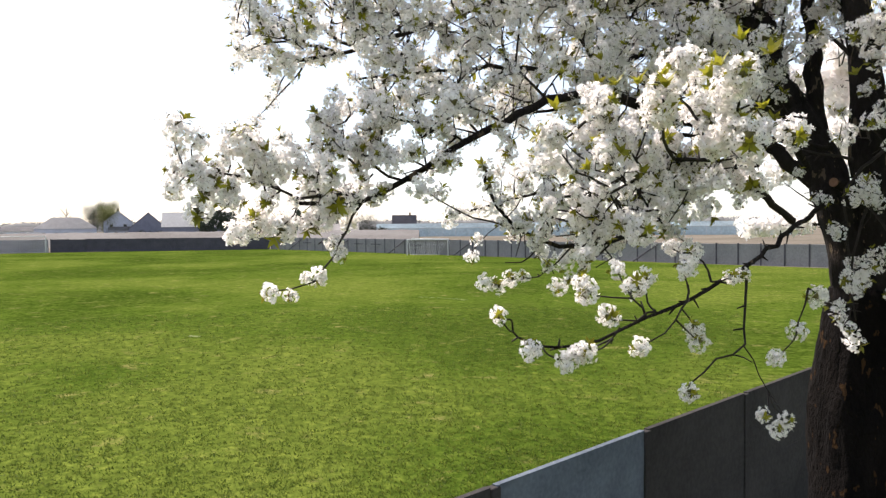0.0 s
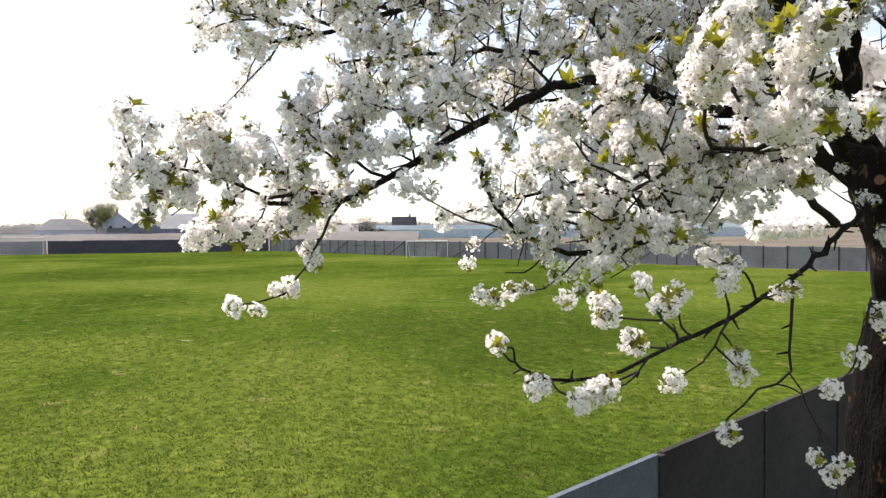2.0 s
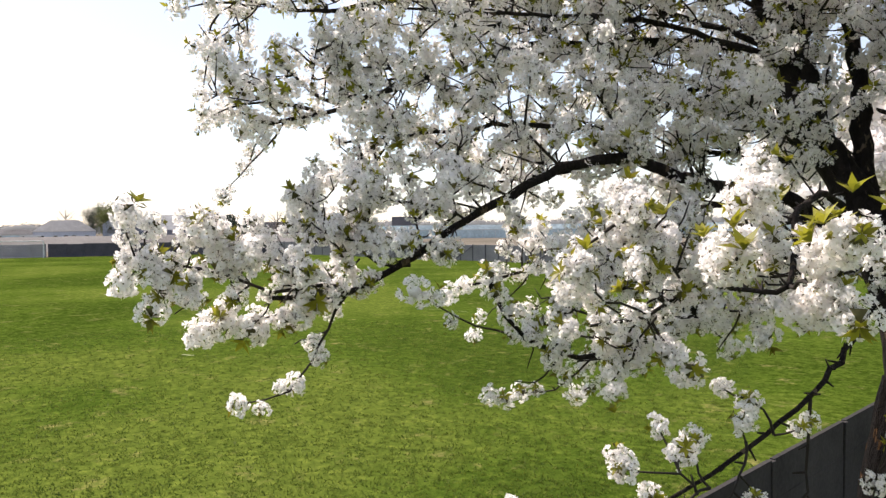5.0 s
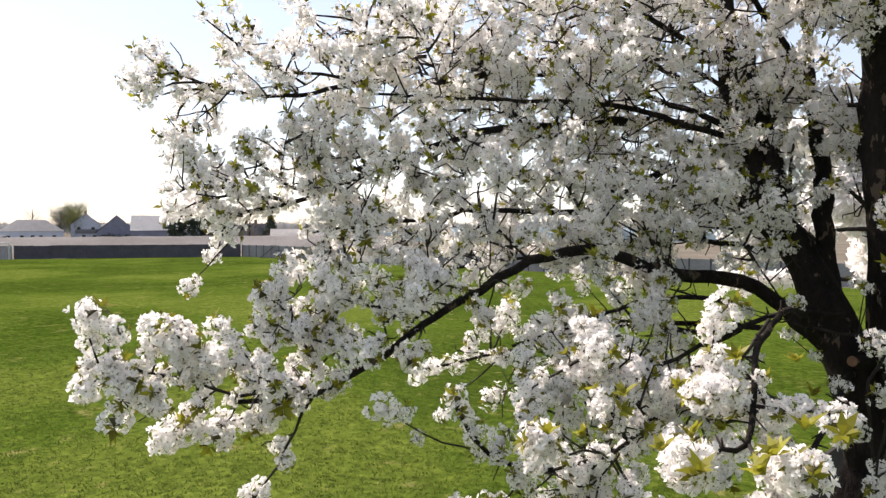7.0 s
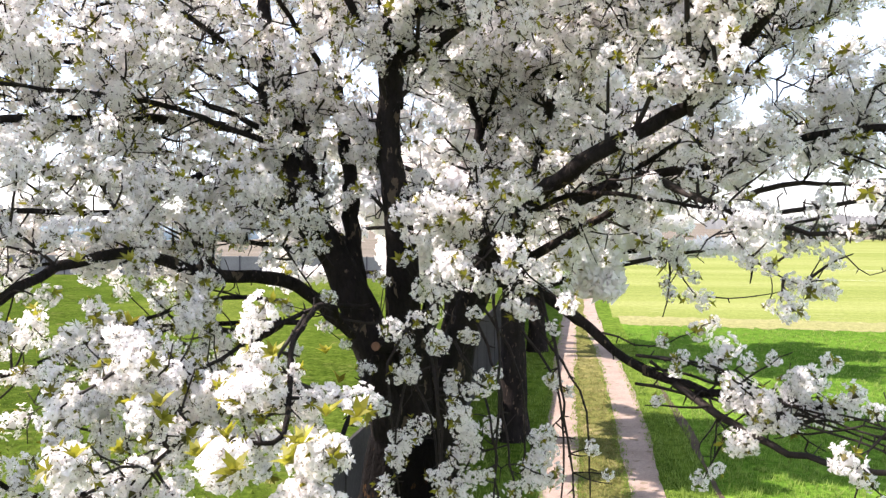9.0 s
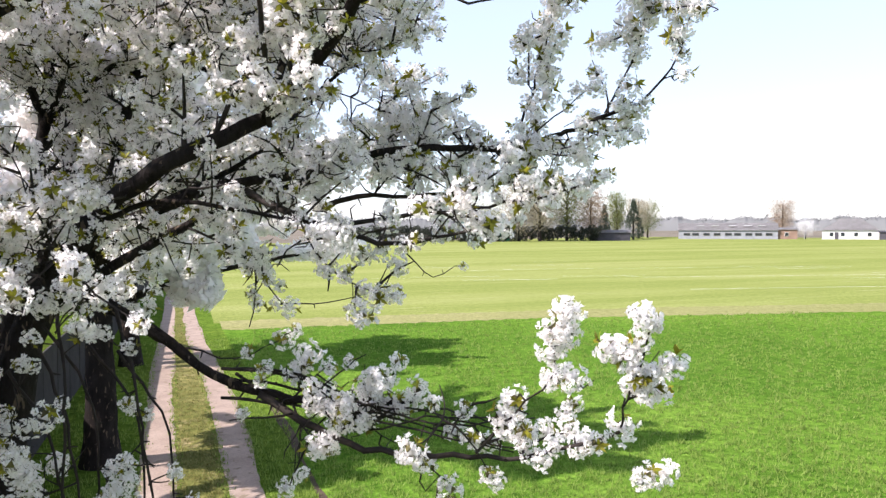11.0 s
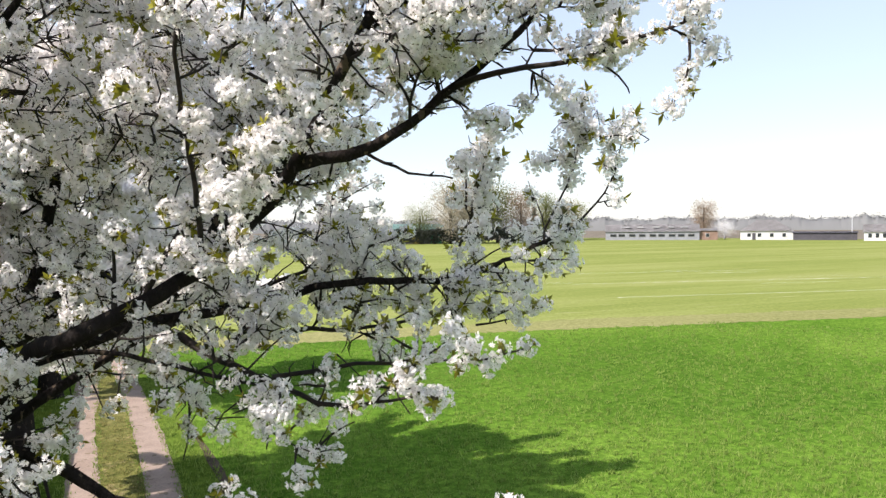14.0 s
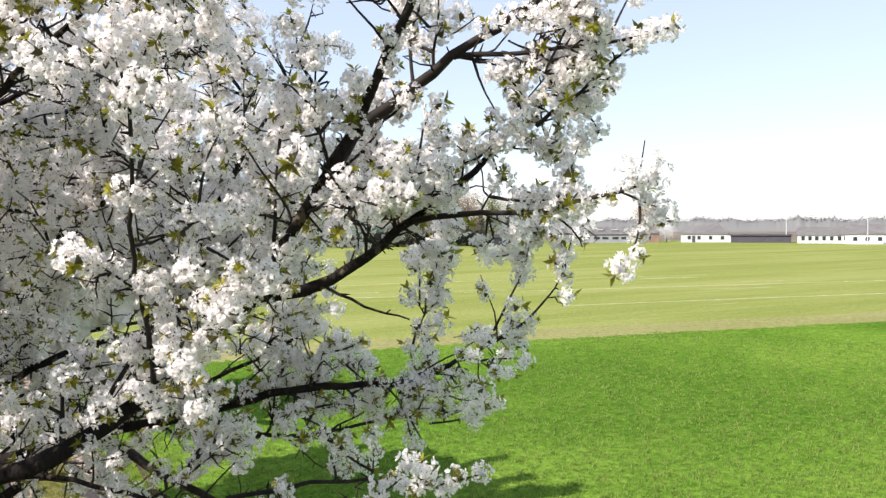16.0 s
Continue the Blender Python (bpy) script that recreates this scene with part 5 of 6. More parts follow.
for i in order[:300]:
    q, o, s = spurs[i]
    c = new("flower_head", CLUSTER_MESHES[rb.integers(0, len(CLUSTER_MESHES))])
    c.parent = cherry
    c.matrix_basis = Matrix.Translation(q) @ frame_of(o, rb.uniform(0, 6.28)) @ Matrix.Scale(s, 4)
bl = under(new("blossom", joined_blossom([spurs[i] for i in order[300:]], rb, "blossom", fineness)), cherry, "dense white double blossom with young leaves")
bl["kind"] = "stuff"


# ---------------------------------------------------------------- the other trees of the row
def dome(q):
    x, y, z = q
    if z < 2.7:
        return False
    up = (z - 7.2) / (5.4 if z > 7.2 else 4.4)
    return (math.hypot(x, y) / 4.2) ** 2 + up * up < 1.0


t2 = Tree(31, dome, gap=0.095, bare=1)
row_tree = thing("cherry_tree", (-3.1, 19.6, 0), 0, "white-blossoming cherry tree further along the track", "tree", "trees in the row")
TR2 = Heap()
line2 = spline([(0, 0, -0.1), (0.02, 0, 1.5), (0, 0.05, 3.2), (0.1, 0.1, 4.6)], 0.2)
TR2.add(*tube(line2, 0.33 + 0.14 * np.exp(-np.linspace(0, 9, len(line2))) - np.linspace(0, 0.12, len(line2)), 12, 0.03, np.random.default_rng(3)))
under(new("trunk", TR2.mesh("trunk", [M_BARK], True)), row_tree, "thick dark trunk")
for k in range(26):
    a, el = k * 2.4, radians((6, 26, 50, 72)[k % 4] + t2.rng.uniform(-6, 6))
    d = np.array((math.cos(a) * math.cos(el), math.sin(a) * math.cos(el), math.sin(el)))
    p = np.array((0.05, 0.05, 3.2 + 1.6 * (k / 26)))
    t2.limb([p, p + d * 1.6 + np.array((0, 0, 0.25)), p + d * 3.5 + np.array((0, 0, 0.3)), p + d * 5.4 + np.array((0, 0, 0.2))], 0.11, 0.012, sides=7, step=0.25, own=True, shoots=2.3, reach=1.1)
for h in t2.limbs:
    under(new("limb", h.mesh("limb", [M_BARK], True)), row_tree)
tw = under(new("brushwood", t2.wood.mesh("brushwood", [M_TWIG], True)), row_tree)
tw["kind"] = "stuff"
bl = under(new("blossom", joined_blossom([(q, o, s * 2.9) for q, o, s in t2.spurs], np.random.default_rng(5), "blossom", lambda q: 3)), row_tree, "white blossom")
bl["kind"] = "stuff"
for y, turn in ((31.4, 130),):
    copy_thing(row_tree, pose(-3.2 - 0.01 * (y - 20), y, 0, 0, 0, turn))


# ---------------------------------------------------------------- leaf masses
def leaf_cards(rng, centres, spread, size, count):
    """Small crossed leaf blades scattered round each centre."""
    V = []
    for c in centres:
        for _ in range(count):
            p = np.asarray(c) + rng.normal(0, 1, 3) * spread
            a, b = unit(rng.normal(size=3)), unit(rng.normal(size=3))
            s = size * rng.uniform(0.6, 1.3)
            V.append((p - a * s, p + b * s * 0.7, p + a * s))
    V = np.array(V).reshape(-1, 3)
    return V, np.arange(len(V)).reshape(-1, 3)


def leaf_mesh(name, rng, centres, spread, size, count, mat):
    v, f = leaf_cards(rng, centres, spread, size, count)
    return tri_mesh(name, v, f, [mat], np.zeros(len(f), dtype=np.int32))


def facing(x, y, extra=0.0):
    """The turn that lets a thing's front look back to the track."""
    return math.degrees(math.atan2(-x, y)) + extra


def far_tree(x, y, h, r, mat, label, seed, bare=False, low=0.3, name="tree", fine=0.16):
    rg = np.random.default_rng(seed)
    t = thing(name, (x, y, 0), rg.uniform(0, 360), label, "tree")
    hp = Heap()
    ln = spline([(0, 0, -0.2), (0.1, 0, h * 0.3), (0, 0.1, h * 0.6), (0.1, 0.1, h * 0.92)], 0.8)
    hp.add(*tube(ln, np.linspace(h * 0.028, h * 0.005, len(ln)), 7, 0.03, rg))
    under(new("trunk", hp.mesh("trunk", [M_TWIG], True)), t)
    cs = []
    for k in range(26):
        a, z0 = k * 2.4, h * (low + (0.95 - low) * k / 26)
        w = r * math.sqrt(max(0.05, 1 - ((z0 / h - (0.62 + low * 0.2)) / 0.5) ** 2)) * rg.uniform(0.7, 1.1)
        tip = np.array((math.cos(a) * w, math.sin(a) * w, min(h, z0 + rg.uniform(0.05, 0.2) * h)))
        foot = np.array((0, 0, z0 * 0.75))
        b = Heap()
        l2 = spline([foot, (foot + tip) / 2 + rg.normal(0, 0.2, 3), tip], 0.8)
        b.add(*tube(l2, np.linspace(h * 0.006, h * 0.0015, len(l2)), 4))
        under(new("limb", b.mesh("limb", [M_TWIG], True)), t)
        for s in np.linspace(0.45, 1.0, 5):
            cs.append(foot + (tip - foot) * s + rg.normal(0, 0.06 * r, 3))
    cr = under(new("crown", leaf_mesh("crown", rg, cs, r * (0.17 if bare else 0.29), fine * (0.45 if bare else 1.0) * (h / 10), 40 if bare else 60, mat)), t)
    cr["kind"] = "stuff"
    return t


def conifer(x, y, h, r, label, seed):
    rg = np.random.default_rng(seed)
    t = thing("conifer", (x, y, 0), 0, label, "tree")
    hp = Heap()
    hp.add(*tube(np.array([(0, 0, -0.2), (0, 0, h * 0.5), (0, 0, h * 0.95)]), [h * 0.03, h * 0.018, 0.03], 7))
    under(new("trunk", hp.mesh("trunk", [M_TWIG], True)), t)
    cs = []
    for k in range(260):
        z = rg.uniform(0.06, 1.0)
        w = r * min(1.0, 1.35 * (1 - z) ** 0.9) * math.sqrt(rg.uniform(0.2, 1))
        a = rg.uniform(0, 6.28)
        cs.append((math.cos(a) * w, math.sin(a) * w, z * h))
    cr = under(new("crown", leaf_mesh("crown", rg, cs, 0.26, 0.24, 22, M_CONIFER)), t)
    cr["kind"] = "stuff"
    return t


def hedge(points, h, w, mat, label, seed, name="hedge", step=0.55, size=0.24):
    """A clipped or loose hedge along a line, leaf by leaf."""
    rg = np.random.default_rng(seed)
    ln = spline([(x, y, 0) for x, y in points], step)
    cs = []
    for p in ln:
        top = h * (1 + 0.10 * math.sin(p[0] * 0.7) + rg.normal(0, 0.05))
        for _ in range(max(5, int(h * 2.6))):
            cs.append((p[0] + rg.uniform(-w, w) / 2, p[1] + rg.uniform(-w, w) / 2, top * rg.uniform(0.03, 1.0) ** 0.75))
    ob = new(name, leaf_mesh(name, rg, cs, 0.26, size * 1.2, 20, mat))
    return tagged(ob, label, "hedge", kind="stuff")


# ---------------------------------------------------------------- buildings
def windows_row(parent, xs, z, w, h, y, mat=None):
    for x in xs:
        f = part("window", boxes((x, y - 0.03, z, w + 0.16, 0.08, h + 0.16), bevel=0.01), mat or M_WHITE, parent)
        part("pane", boxes((x, y - 0.085, z, w, 0.03, h)), M_PANE, f)


def building(name, x, y, w, d, eave, ridge, wall, roof, label, turn=None, hip=0.0, along=True, win=(), win_z=1.5, win_size=(1.0, 1.1), chimney=False, door=None, frame_mat=None, over=0.35, category="house"):
    """A house with walls, a pitched roof with thickness and overhang, and windows in its front. along: the ridge lies across the view."""
    t = thing(name, (x, y, 0), facing(x, y) if turn is None else turn, label, category)
    bm = bmesh.new()
    box(bm, 0, 0, eave / 2, w, d, eave)
    if not hip:
        if along:
            for sx in (-1, 1):
                v = [bm.verts.new((sx * w / 2, yy, zz)) for yy, zz in ((-d / 2, eave), (d / 2, eave), (0, ridge))]
                bm.faces.new(v if sx > 0 else v[::-1])
        else:
            for sy in (-1, 1):
                v = [bm.verts.new((xx, sy * d / 2, zz)) for xx, zz in ((-w / 2, eave), (w / 2, eave), (0, ridge))]
                bm.faces.new(v if sy < 0 else v[::-1])
    part("wall", bm, wall, t)
    bm = bmesh.new()
    a, b = (w / 2 + over, d / 2 + over)
    rz = ridge + 0.12
    ez = eave - over * (ridge - eave) / (d / 2 if along else w / 2) + 0.1
    if along:
        top = [(-a + hip, 0, rz), (a - hip, 0, rz)]
        base = [(-a, -b, ez), (a, -b, ez), (a, b, ez), (-a, b, ez)]
        quads = ((0, 1, 5, 4), (2, 3, 4, 5), (1, 2, 5), (3, 0, 4))
    else:
        top = [(0, -b + hip, rz), (0, b - hip, rz)]
        base = [(-a, -b, ez), (a, -b, ez), (a, b, ez), (-a, b, ez)]
        quads = ((1, 2, 5, 4), (3, 0, 4, 5), (0, 1, 4), (2, 3, 5))
    vs = [bm.verts.new(p) for p in base + top]
    for q in quads[:2] if not hip else quads:
        bm.faces.new([vs[i] for i in q])
    bmesh.ops.solidify(bm, geom=bm.faces[:], thickness=0.18)
    r = part("roof", bm, roof, t)
    if chimney:
        part("chimney", boxes((w * 0.25 if along else 0, 0, ridge + 0.3, 0.7, 0.6, 1.4), (w * 0.25 if along else 0, 0, ridge + 1.05, 0.85, 0.75, 0.15)), M_BRICK, r)
    windows_row(t, win, win_z, *win_size, -d / 2, frame_mat)
    if door is not None:
        dr = part("door", boxes((door, -d / 2 - 0.03, 1.05, 1.0, 0.08, 2.1), bevel=0.01), M_DARKWALL, t)
    return t


# ---------------------------------------------------------------- beyond the pitch
def slat_wall(name, a, b, h, mat, post_mat, label, gap=2.0, seed=1):
    """A boundary wall of boards between posts from a to b."""
    a, b = Vector((*a, 0)), Vector((*b, 0))
    n = max(1, round((b - a).length / gap))
    w = thing(name, a, math.degrees(math.atan2((b - a).y, (b - a).x)), label, "wall", kind="structure")
    ln = (b - a).length / n
    pm = bpy.data.meshes.new("post")
    bm = boxes((0, 0, h / 2 + 0.02, 0.12, 0.14, h + 0.06), bevel=0.01)
    bm.to_mesh(pm)
    bm.free()
    pm.materials.append(post_mat)
    pn = bpy.data.meshes.new("panel")
    bm = boxes((0, 0, h / 2, ln - 0.12, 0.05, h), bevel=0.008)
    bm.to_mesh(pn)
    bm.free()
    pn.materials.append(mat)
    rg = np.random.default_rng(seed)
    for k in range(n + 1):
        p = new("post", pm)
        p.parent, p.location = w, (k * ln, 0, 0)
        if k < n:
            q = new("panel", pn)
            q.parent, q.location = w, (k * ln + ln / 2, rg.normal(0, 0.012), rg.normal(0, 0.02))
    return w


slat_wall("boundary_wall", (-136.0, 20.0), (-123.9, 40.0), 1.9, M_CONCRETE_FAR, M_CONCRETE_FAR, "weathered grey concrete wall behind the goal", 2.0, 1)
slat_wall("boundary_wall", (-123.9, 40.4), (-106.5, 67.2), 1.95, M_DARKWALL, M_DARKWALL, "dark boarded wall at the end of the pitch", 2.4, 2)

far_fence = slat_wall("boundary_fence", (-106.2, 67.4), (FENCE_X, 67.0), 1.85, M_CONCRETE_FAR, M_DARKWALL, "grey concrete panel fence along the far side of the pitch", 2.0, 3)
for x in (8.6, 20.1, 31.9, 43.8, 55.9, 68.0):     # slanting props on the pitch side
    part("prop", rod(bmesh.new(), (x, -0.08, 1.7), (x - 2.2, -0.9, 0.05), 0.07, sides=6), M_DARKWALL, far_fence, "slanting dark prop")
for x in (10.1, 14.2, 22.4, 26.1, 34.1):          # rails between some posts
    part("rail", boxes((x, -0.10, 1.15, 2.0, 0.06, 0.09)), M_DARKWALL, far_fence)
part("board", boxes((36.6, -0.10, 1.93, 6.2, 0.30, 0.12), bevel=0.01), M_WHITE, far_fence, "white painted board on the fence top")


def goal(x, y, turn, w, h, label):
    g = thing("football_goal", (x, y, 0.01), turn, label, "goal")
    for sx in (-1, 1):
        part("post", rod(bmesh.new(), (sx * w / 2, 0, 0), (sx * w / 2, 0, h), 0.06), M_WHITE, g)
        part("stay", rod(bmesh.new(), (sx * w / 2, 0.05, h - 0.03), (sx * w / 2, 1.2, h * 0.75), 0.03), M_WHITE, g)
        part("back_post", rod(bmesh.new(), (sx * w / 2, 1.2, h * 0.75), (sx * w / 2, 1.9, 0), 0.03), M_WHITE, g)
    part("crossbar", rod(bmesh.new(), (-w / 2 - 0.06, 0, h), (w / 2 + 0.06, 0, h), 0.06), M_WHITE, g)
    part("ground_bar", rod(bmesh.new(), (-w / 2, 1.9, 0.04), (w / 2, 1.9, 0.04), 0.03), M_WHITE, g)
    bm = bmesh.new()
    for k in range(int(w / 0.25) + 1):
        xx = -w / 2 + k * 0.25
        rod(bm, (xx, 1.2, h * 0.75), (xx, 1.9, 0.03), 0.008, sides=3)
        rod(bm, (xx, 0.03, h), (xx, 1.2, h * 0.75), 0.008, sides=3)
    for k in range(9):
        s = k / 8
        rod(bm, (-w / 2, 1.2 + 0.7 * s, h * 0.75 * (1 - s) + 0.03), (w / 2, 1.2 + 0.7 * s, h * 0.75 * (1 - s) + 0.03), 0.008, sides=3)
    part("net", bm, M_NET, g, "slack white net")
    return g


goal(-123.3, 35.7, facing(-123.3, 35.7, -8), 7.32, 2.44, "white football goal with a net before the wall")
goal(-67.7, 65.0, facing(-67.7, 65.0, -10), 5.0, 1.9, "small white football goal leaning by the far fence")


def line_mark(name, pts, w, label, mat=None):
    bm = bmesh.new()
    ln = spline([(x, y, 0) for x, y in pts], 0.6)
    prev = None
    for i, p in enumerate(ln):
        d = ln[min(i + 1, len(ln) - 1)] - ln[max(i - 1, 0)]
        n = np.array((-d[1], d[0], 0)) / (np.linalg.norm(d) + 1e-9) * w / 2
        row = (bm.verts.new((p[0] - n[0], p[1] - n[1], 0.024)), bm.verts.new((p[0] + n[0], p[1] + n[1], 0.024)))
        if prev:
            bm.faces.new((prev[0], row[0], row[1], prev[1]))
        prev = row
    return tagged(part(name, bm, mat or M_CHALK), label, "marking", kind="structure")


M_CHALK = surface("worn_chalk", (0.10, 0.14, 0.03), (0.30, 0.33, 0.16), 2.2, 30, 0.95, 0.2, 0.005)
M_LINE = surface("worn_line", (0.30, 0.32, 0.14), (0.72, 0.73, 0.62), 0.7, 12, 0.95, 0.2, 0.005)
line_mark("pitch_line", [(-27.85 + 4.5 * math.cos(radians(a)), 29.4 + 4.5 * math.sin(radians(a)) - 4.5) for a in range(120, 60, -20)], 0.07, "faint worn chalk arc on the pitch")
line_mark("pitch_line", [(-25.9, 14.2), (-25.4, 14.36)], 0.18, "small worn chalk spot on the pitch")
rl = np.random.default_rng(77)
for pts in ([(34, 50.6), (42.4, 49.0), (64, 44.4), (110, 34)], [(38, 63), (60, 58), (100, 48)], [(30, 78.5), (45.4, 75.6), (70, 70)]):
    line_mark("field_line", pts, 0.15, "faint white line on the playing field", M_LINE)
for k in range(16):
    x, y, ln = rl.uniform(14, 70), rl.uniform(48, 96), rl.uniform(3, 9)
    line_mark("field_streak", [(x, y), (x + ln * 0.5, y - ln * 0.11), (x + ln, y - ln * 0.22)], rl.uniform(0.08, 0.20), "short faint pale streak on the playing field", M_LINE)

# ---- the village
bank = bmesh.new()
rk, prev = np.random.default_rng(8), None
for a in np.linspace(84, 47, 60):
    a = radians(a)
    row = [bank.verts.new((-math.sin(a) * d, math.cos(a) * d, z * (2.5 + rk.normal(0, 0.05)))) for d, z in ((160, 0.0), (176, 0.8), (183, 1.0), (186, 0.95), (198, 0.0))]
    for i in range(4 if prev else 0):
        bank.faces.new((prev[i], prev[i + 1], row[i + 1], row[i]))
    prev = row
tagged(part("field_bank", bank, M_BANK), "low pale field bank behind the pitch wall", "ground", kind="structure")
building("bungalow", -249.5, 84.0, 17, 9, 3.4, 6.6, M_RENDER, M_ROOF_PALE, "grey bungalow with a pale hipped roof", hip=5.0, win=(-6, -2.5, 2.5, 6), door=0.3)
building("house", -247.5, 99.2, 8.5, 9, 5.2, 8.6, M_RENDER, M_ROOF_DARK, "pale rendered house with a steep gable", along=False, win=(-2, 2), win_z=3.9, chimney=True)
building("barn", -239.5, 105.5, 11.5, 14, 3.0, 8.0, M_BARN, M_ROOF_DARK, "dark boarded barn with a tall gable", along=False, category="barn")
building("lean_to", -243.5, 100.2, 10, 7, 2.6, 4.2, M_RENDER, M_ROOF_GREY, "low pale shed beside the barn", win=(-3, 0, 3), category="shed")
building("farm_shed", -214.5, 109.5, 19, 14, 3.6, 7.7, M_BARN, M_WHITE, "long farm shed with a white roof", along=True, category="shed")
building("garage", -258.0, 72.0, 12, 8, 2.6, 3.9, M_WHITE, M_ROOF_GREY, "low white garage block by the bungalow", win=(-3, 3), category="shed")


def van(x, y, turn, paint, label):
    """A parked panel van: body with a sloping nose, windows, bumper and wheels."""
    v = thing("van", (x, y, 0), turn, label, "van")
    bm = bmesh.new()
    side = [(-2.6, 0.35), (2.35, 0.35), (2.6, 0.9), (2.3, 1.25), (1.55, 2.15), (1.1, 2.3), (-2.5, 2.3), (-2.6, 1.9)]
    a, b = [bm.verts.new((p, -0.95, q)) for p, q in side], [bm.verts.new((p, 0.95, q)) for p, q in side]
    bm.faces.new(a)
    bm.faces.new(b[::-1])
    for k in range(len(side)):
        bm.faces.new((a[k], b[k], b[(k + 1) % len(side)], a[(k + 1) % len(side)]))
    bmesh.ops.recalc_face_normals(bm, faces=bm.faces[:])
    part("body", bm, paint, v)
    for yy in (-0.96, 0.96):
        part("side_window", boxes((1.35, yy, 1.65, 0.8, 0.03, 0.55), bevel=0.01), M_PANE, v)
        for xx in (-1.6, 1.65):
            w = part("wheel", rod(bmesh.new(), (xx, yy * 0.88, 0.34), (xx, yy * 1.03, 0.34), 0.34, sides=16), M_PANE, v)
            part("hub", rod(bmesh.new(), (xx, yy * 1.03, 0.34), (xx, yy * 1.05, 0.34), 0.19, sides=12), M_STEEL, w)
    part("bumper", boxes((2.62, 0, 0.55, 0.12, 1.8, 0.28), bevel=0.03), M_DARKWALL, v)
    return v


van(-240.0, 72.5, facing(-240.0, 72.5), M_WHITE, "white panel van parked before the garages")
van(-241.5, 66.4, facing(-241.5, 66.4, 180), M_GLASSROOF, "pale blue panel van parked before the garages")
far_tree(-254.0, 85.8, 11.0, 4.2, M_BUDS, "bare spreading tree behind the bungalow", 41, bare=True)
far_tree(-250.0, 92.5, 10.6, 2.9, M_CONIFER, "dark round-headed evergreen tree behind the village", 42)
far_tree(-246.0, 95.2, 10.4, 3.2, M_SPRING, "pale green tree in young leaf by the house", 43)
far_tree(-252.0, 97.5, 12.0, 3.0, M_CONIFER, "dark evergreen tree behind the house", 44)
hedge([(-181, 93), (-176, 99), (-172.5, 105)], 6.4, 2.6, M_CONIFER, "tall dark conifer hedge beyond the pitch", 45, size=0.34)
hedge([(-232, 98), (-222, 112), (-212, 124)], 1.9, 1.4, M_HEDGE, "low dark garden hedge", 46)
far_tree(-171.5, 110.0, 8.6, 3.2, M_BUDS, "bare tree beside the dark hedge", 47, bare=True)
conifer(-167.5, 113.5, 7.4, 2.2, "dark bushy conifer beside the cottage", 48)
building("cottage", -176.0, 112.0, 9, 7, 2.6, 5.2, M_BRICK, M_ROOF_DARK, "brick cottage half hidden by bushes", win=(-2, 2), chimney=True)
building("brick_store", -155.0, 114.0, 14, 6, 2.4, 3.9, M_BRICK, M_ROOF_PALE, "low brick store with a pale roof", win=(-4, 0, 4), category="shed")
hedge([(-150, 118.5), (-146, 124)], 3.1, 2.4, M_HEDGE, "dark clump of bushes before the greenhouses", 49)
building("farmhouse", -226.0, 202.0, 9, 8, 3.6, 7.2, M_BRICK, M_ROOF_DARK, "distant brick farmhouse with a steep roof", chimney=True, win=(-2, 2))
far_tree(-228, 169, 7.0, 3.6, M_HEDGE, "dark round tree on the horizon", 50)
far_tree(-236, 191, 7.4, 4.2, M_HEDGE, "dark round tree on the horizon", 51)


def greenhouse(x, y, w, spans, label):
    """A glasshouse of several low pitched spans."""
    g = thing("greenhouse", (x, y, 0), facing(x, y), label, "greenhouse")
    for k in range(spans):
        yy = k * 6.0
        bm = bmesh.new()
        vs = [bm.verts.new(p) for p in ((-w / 2, yy, 2.5), (w / 2, yy, 2.5), (w / 2, yy + 3, 3.9), (-w / 2, yy + 3, 3.9), (w / 2, yy + 6, 2.5), (-w / 2, yy + 6, 2.5))]
        bm.faces.new((vs[0], vs[1], vs[2], vs[3]))
        bm.faces.new((vs[3], vs[2], vs[4], vs[5]))
        bmesh.ops.solidify(bm, geom=bm.faces[:], thickness=0.06)
        part("glass_roof", bm, M_GLASSROOF, g)
        part("gutter", boxes((0, yy, 2.5, w, 0.16, 0.14)), M_WHITE, g)
    part("glass_wall", boxes((0, 0.04, 1.25, w, 0.05, 2.5)), M_GLASSROOF, g)
    for k in range(int(w / 4) + 1):
        part("mullion", boxes((-w / 2 + k * 4, -0.02, 1.25, 0.10, 0.08, 2.5)), M_WHITE, g)
    return g


greenhouse(-165.5, 163.5, 40, 5, "long pale glasshouse beyond the far fence")
greenhouse(-134.5, 190.5, 40, 5, "long pale glasshouse beyond the far fence")
greenhouse(-101.0, 212.0, 40, 5, "long pale glasshouse beyond the far fence")

# ---- beyond the playing field
hedge([(38, 209), (60, 205), (84, 201), (110, 196)], 3.9, 2.6, M_HEDGE, "long dark hedge at the edge of the playing field", 61, size=0.3)
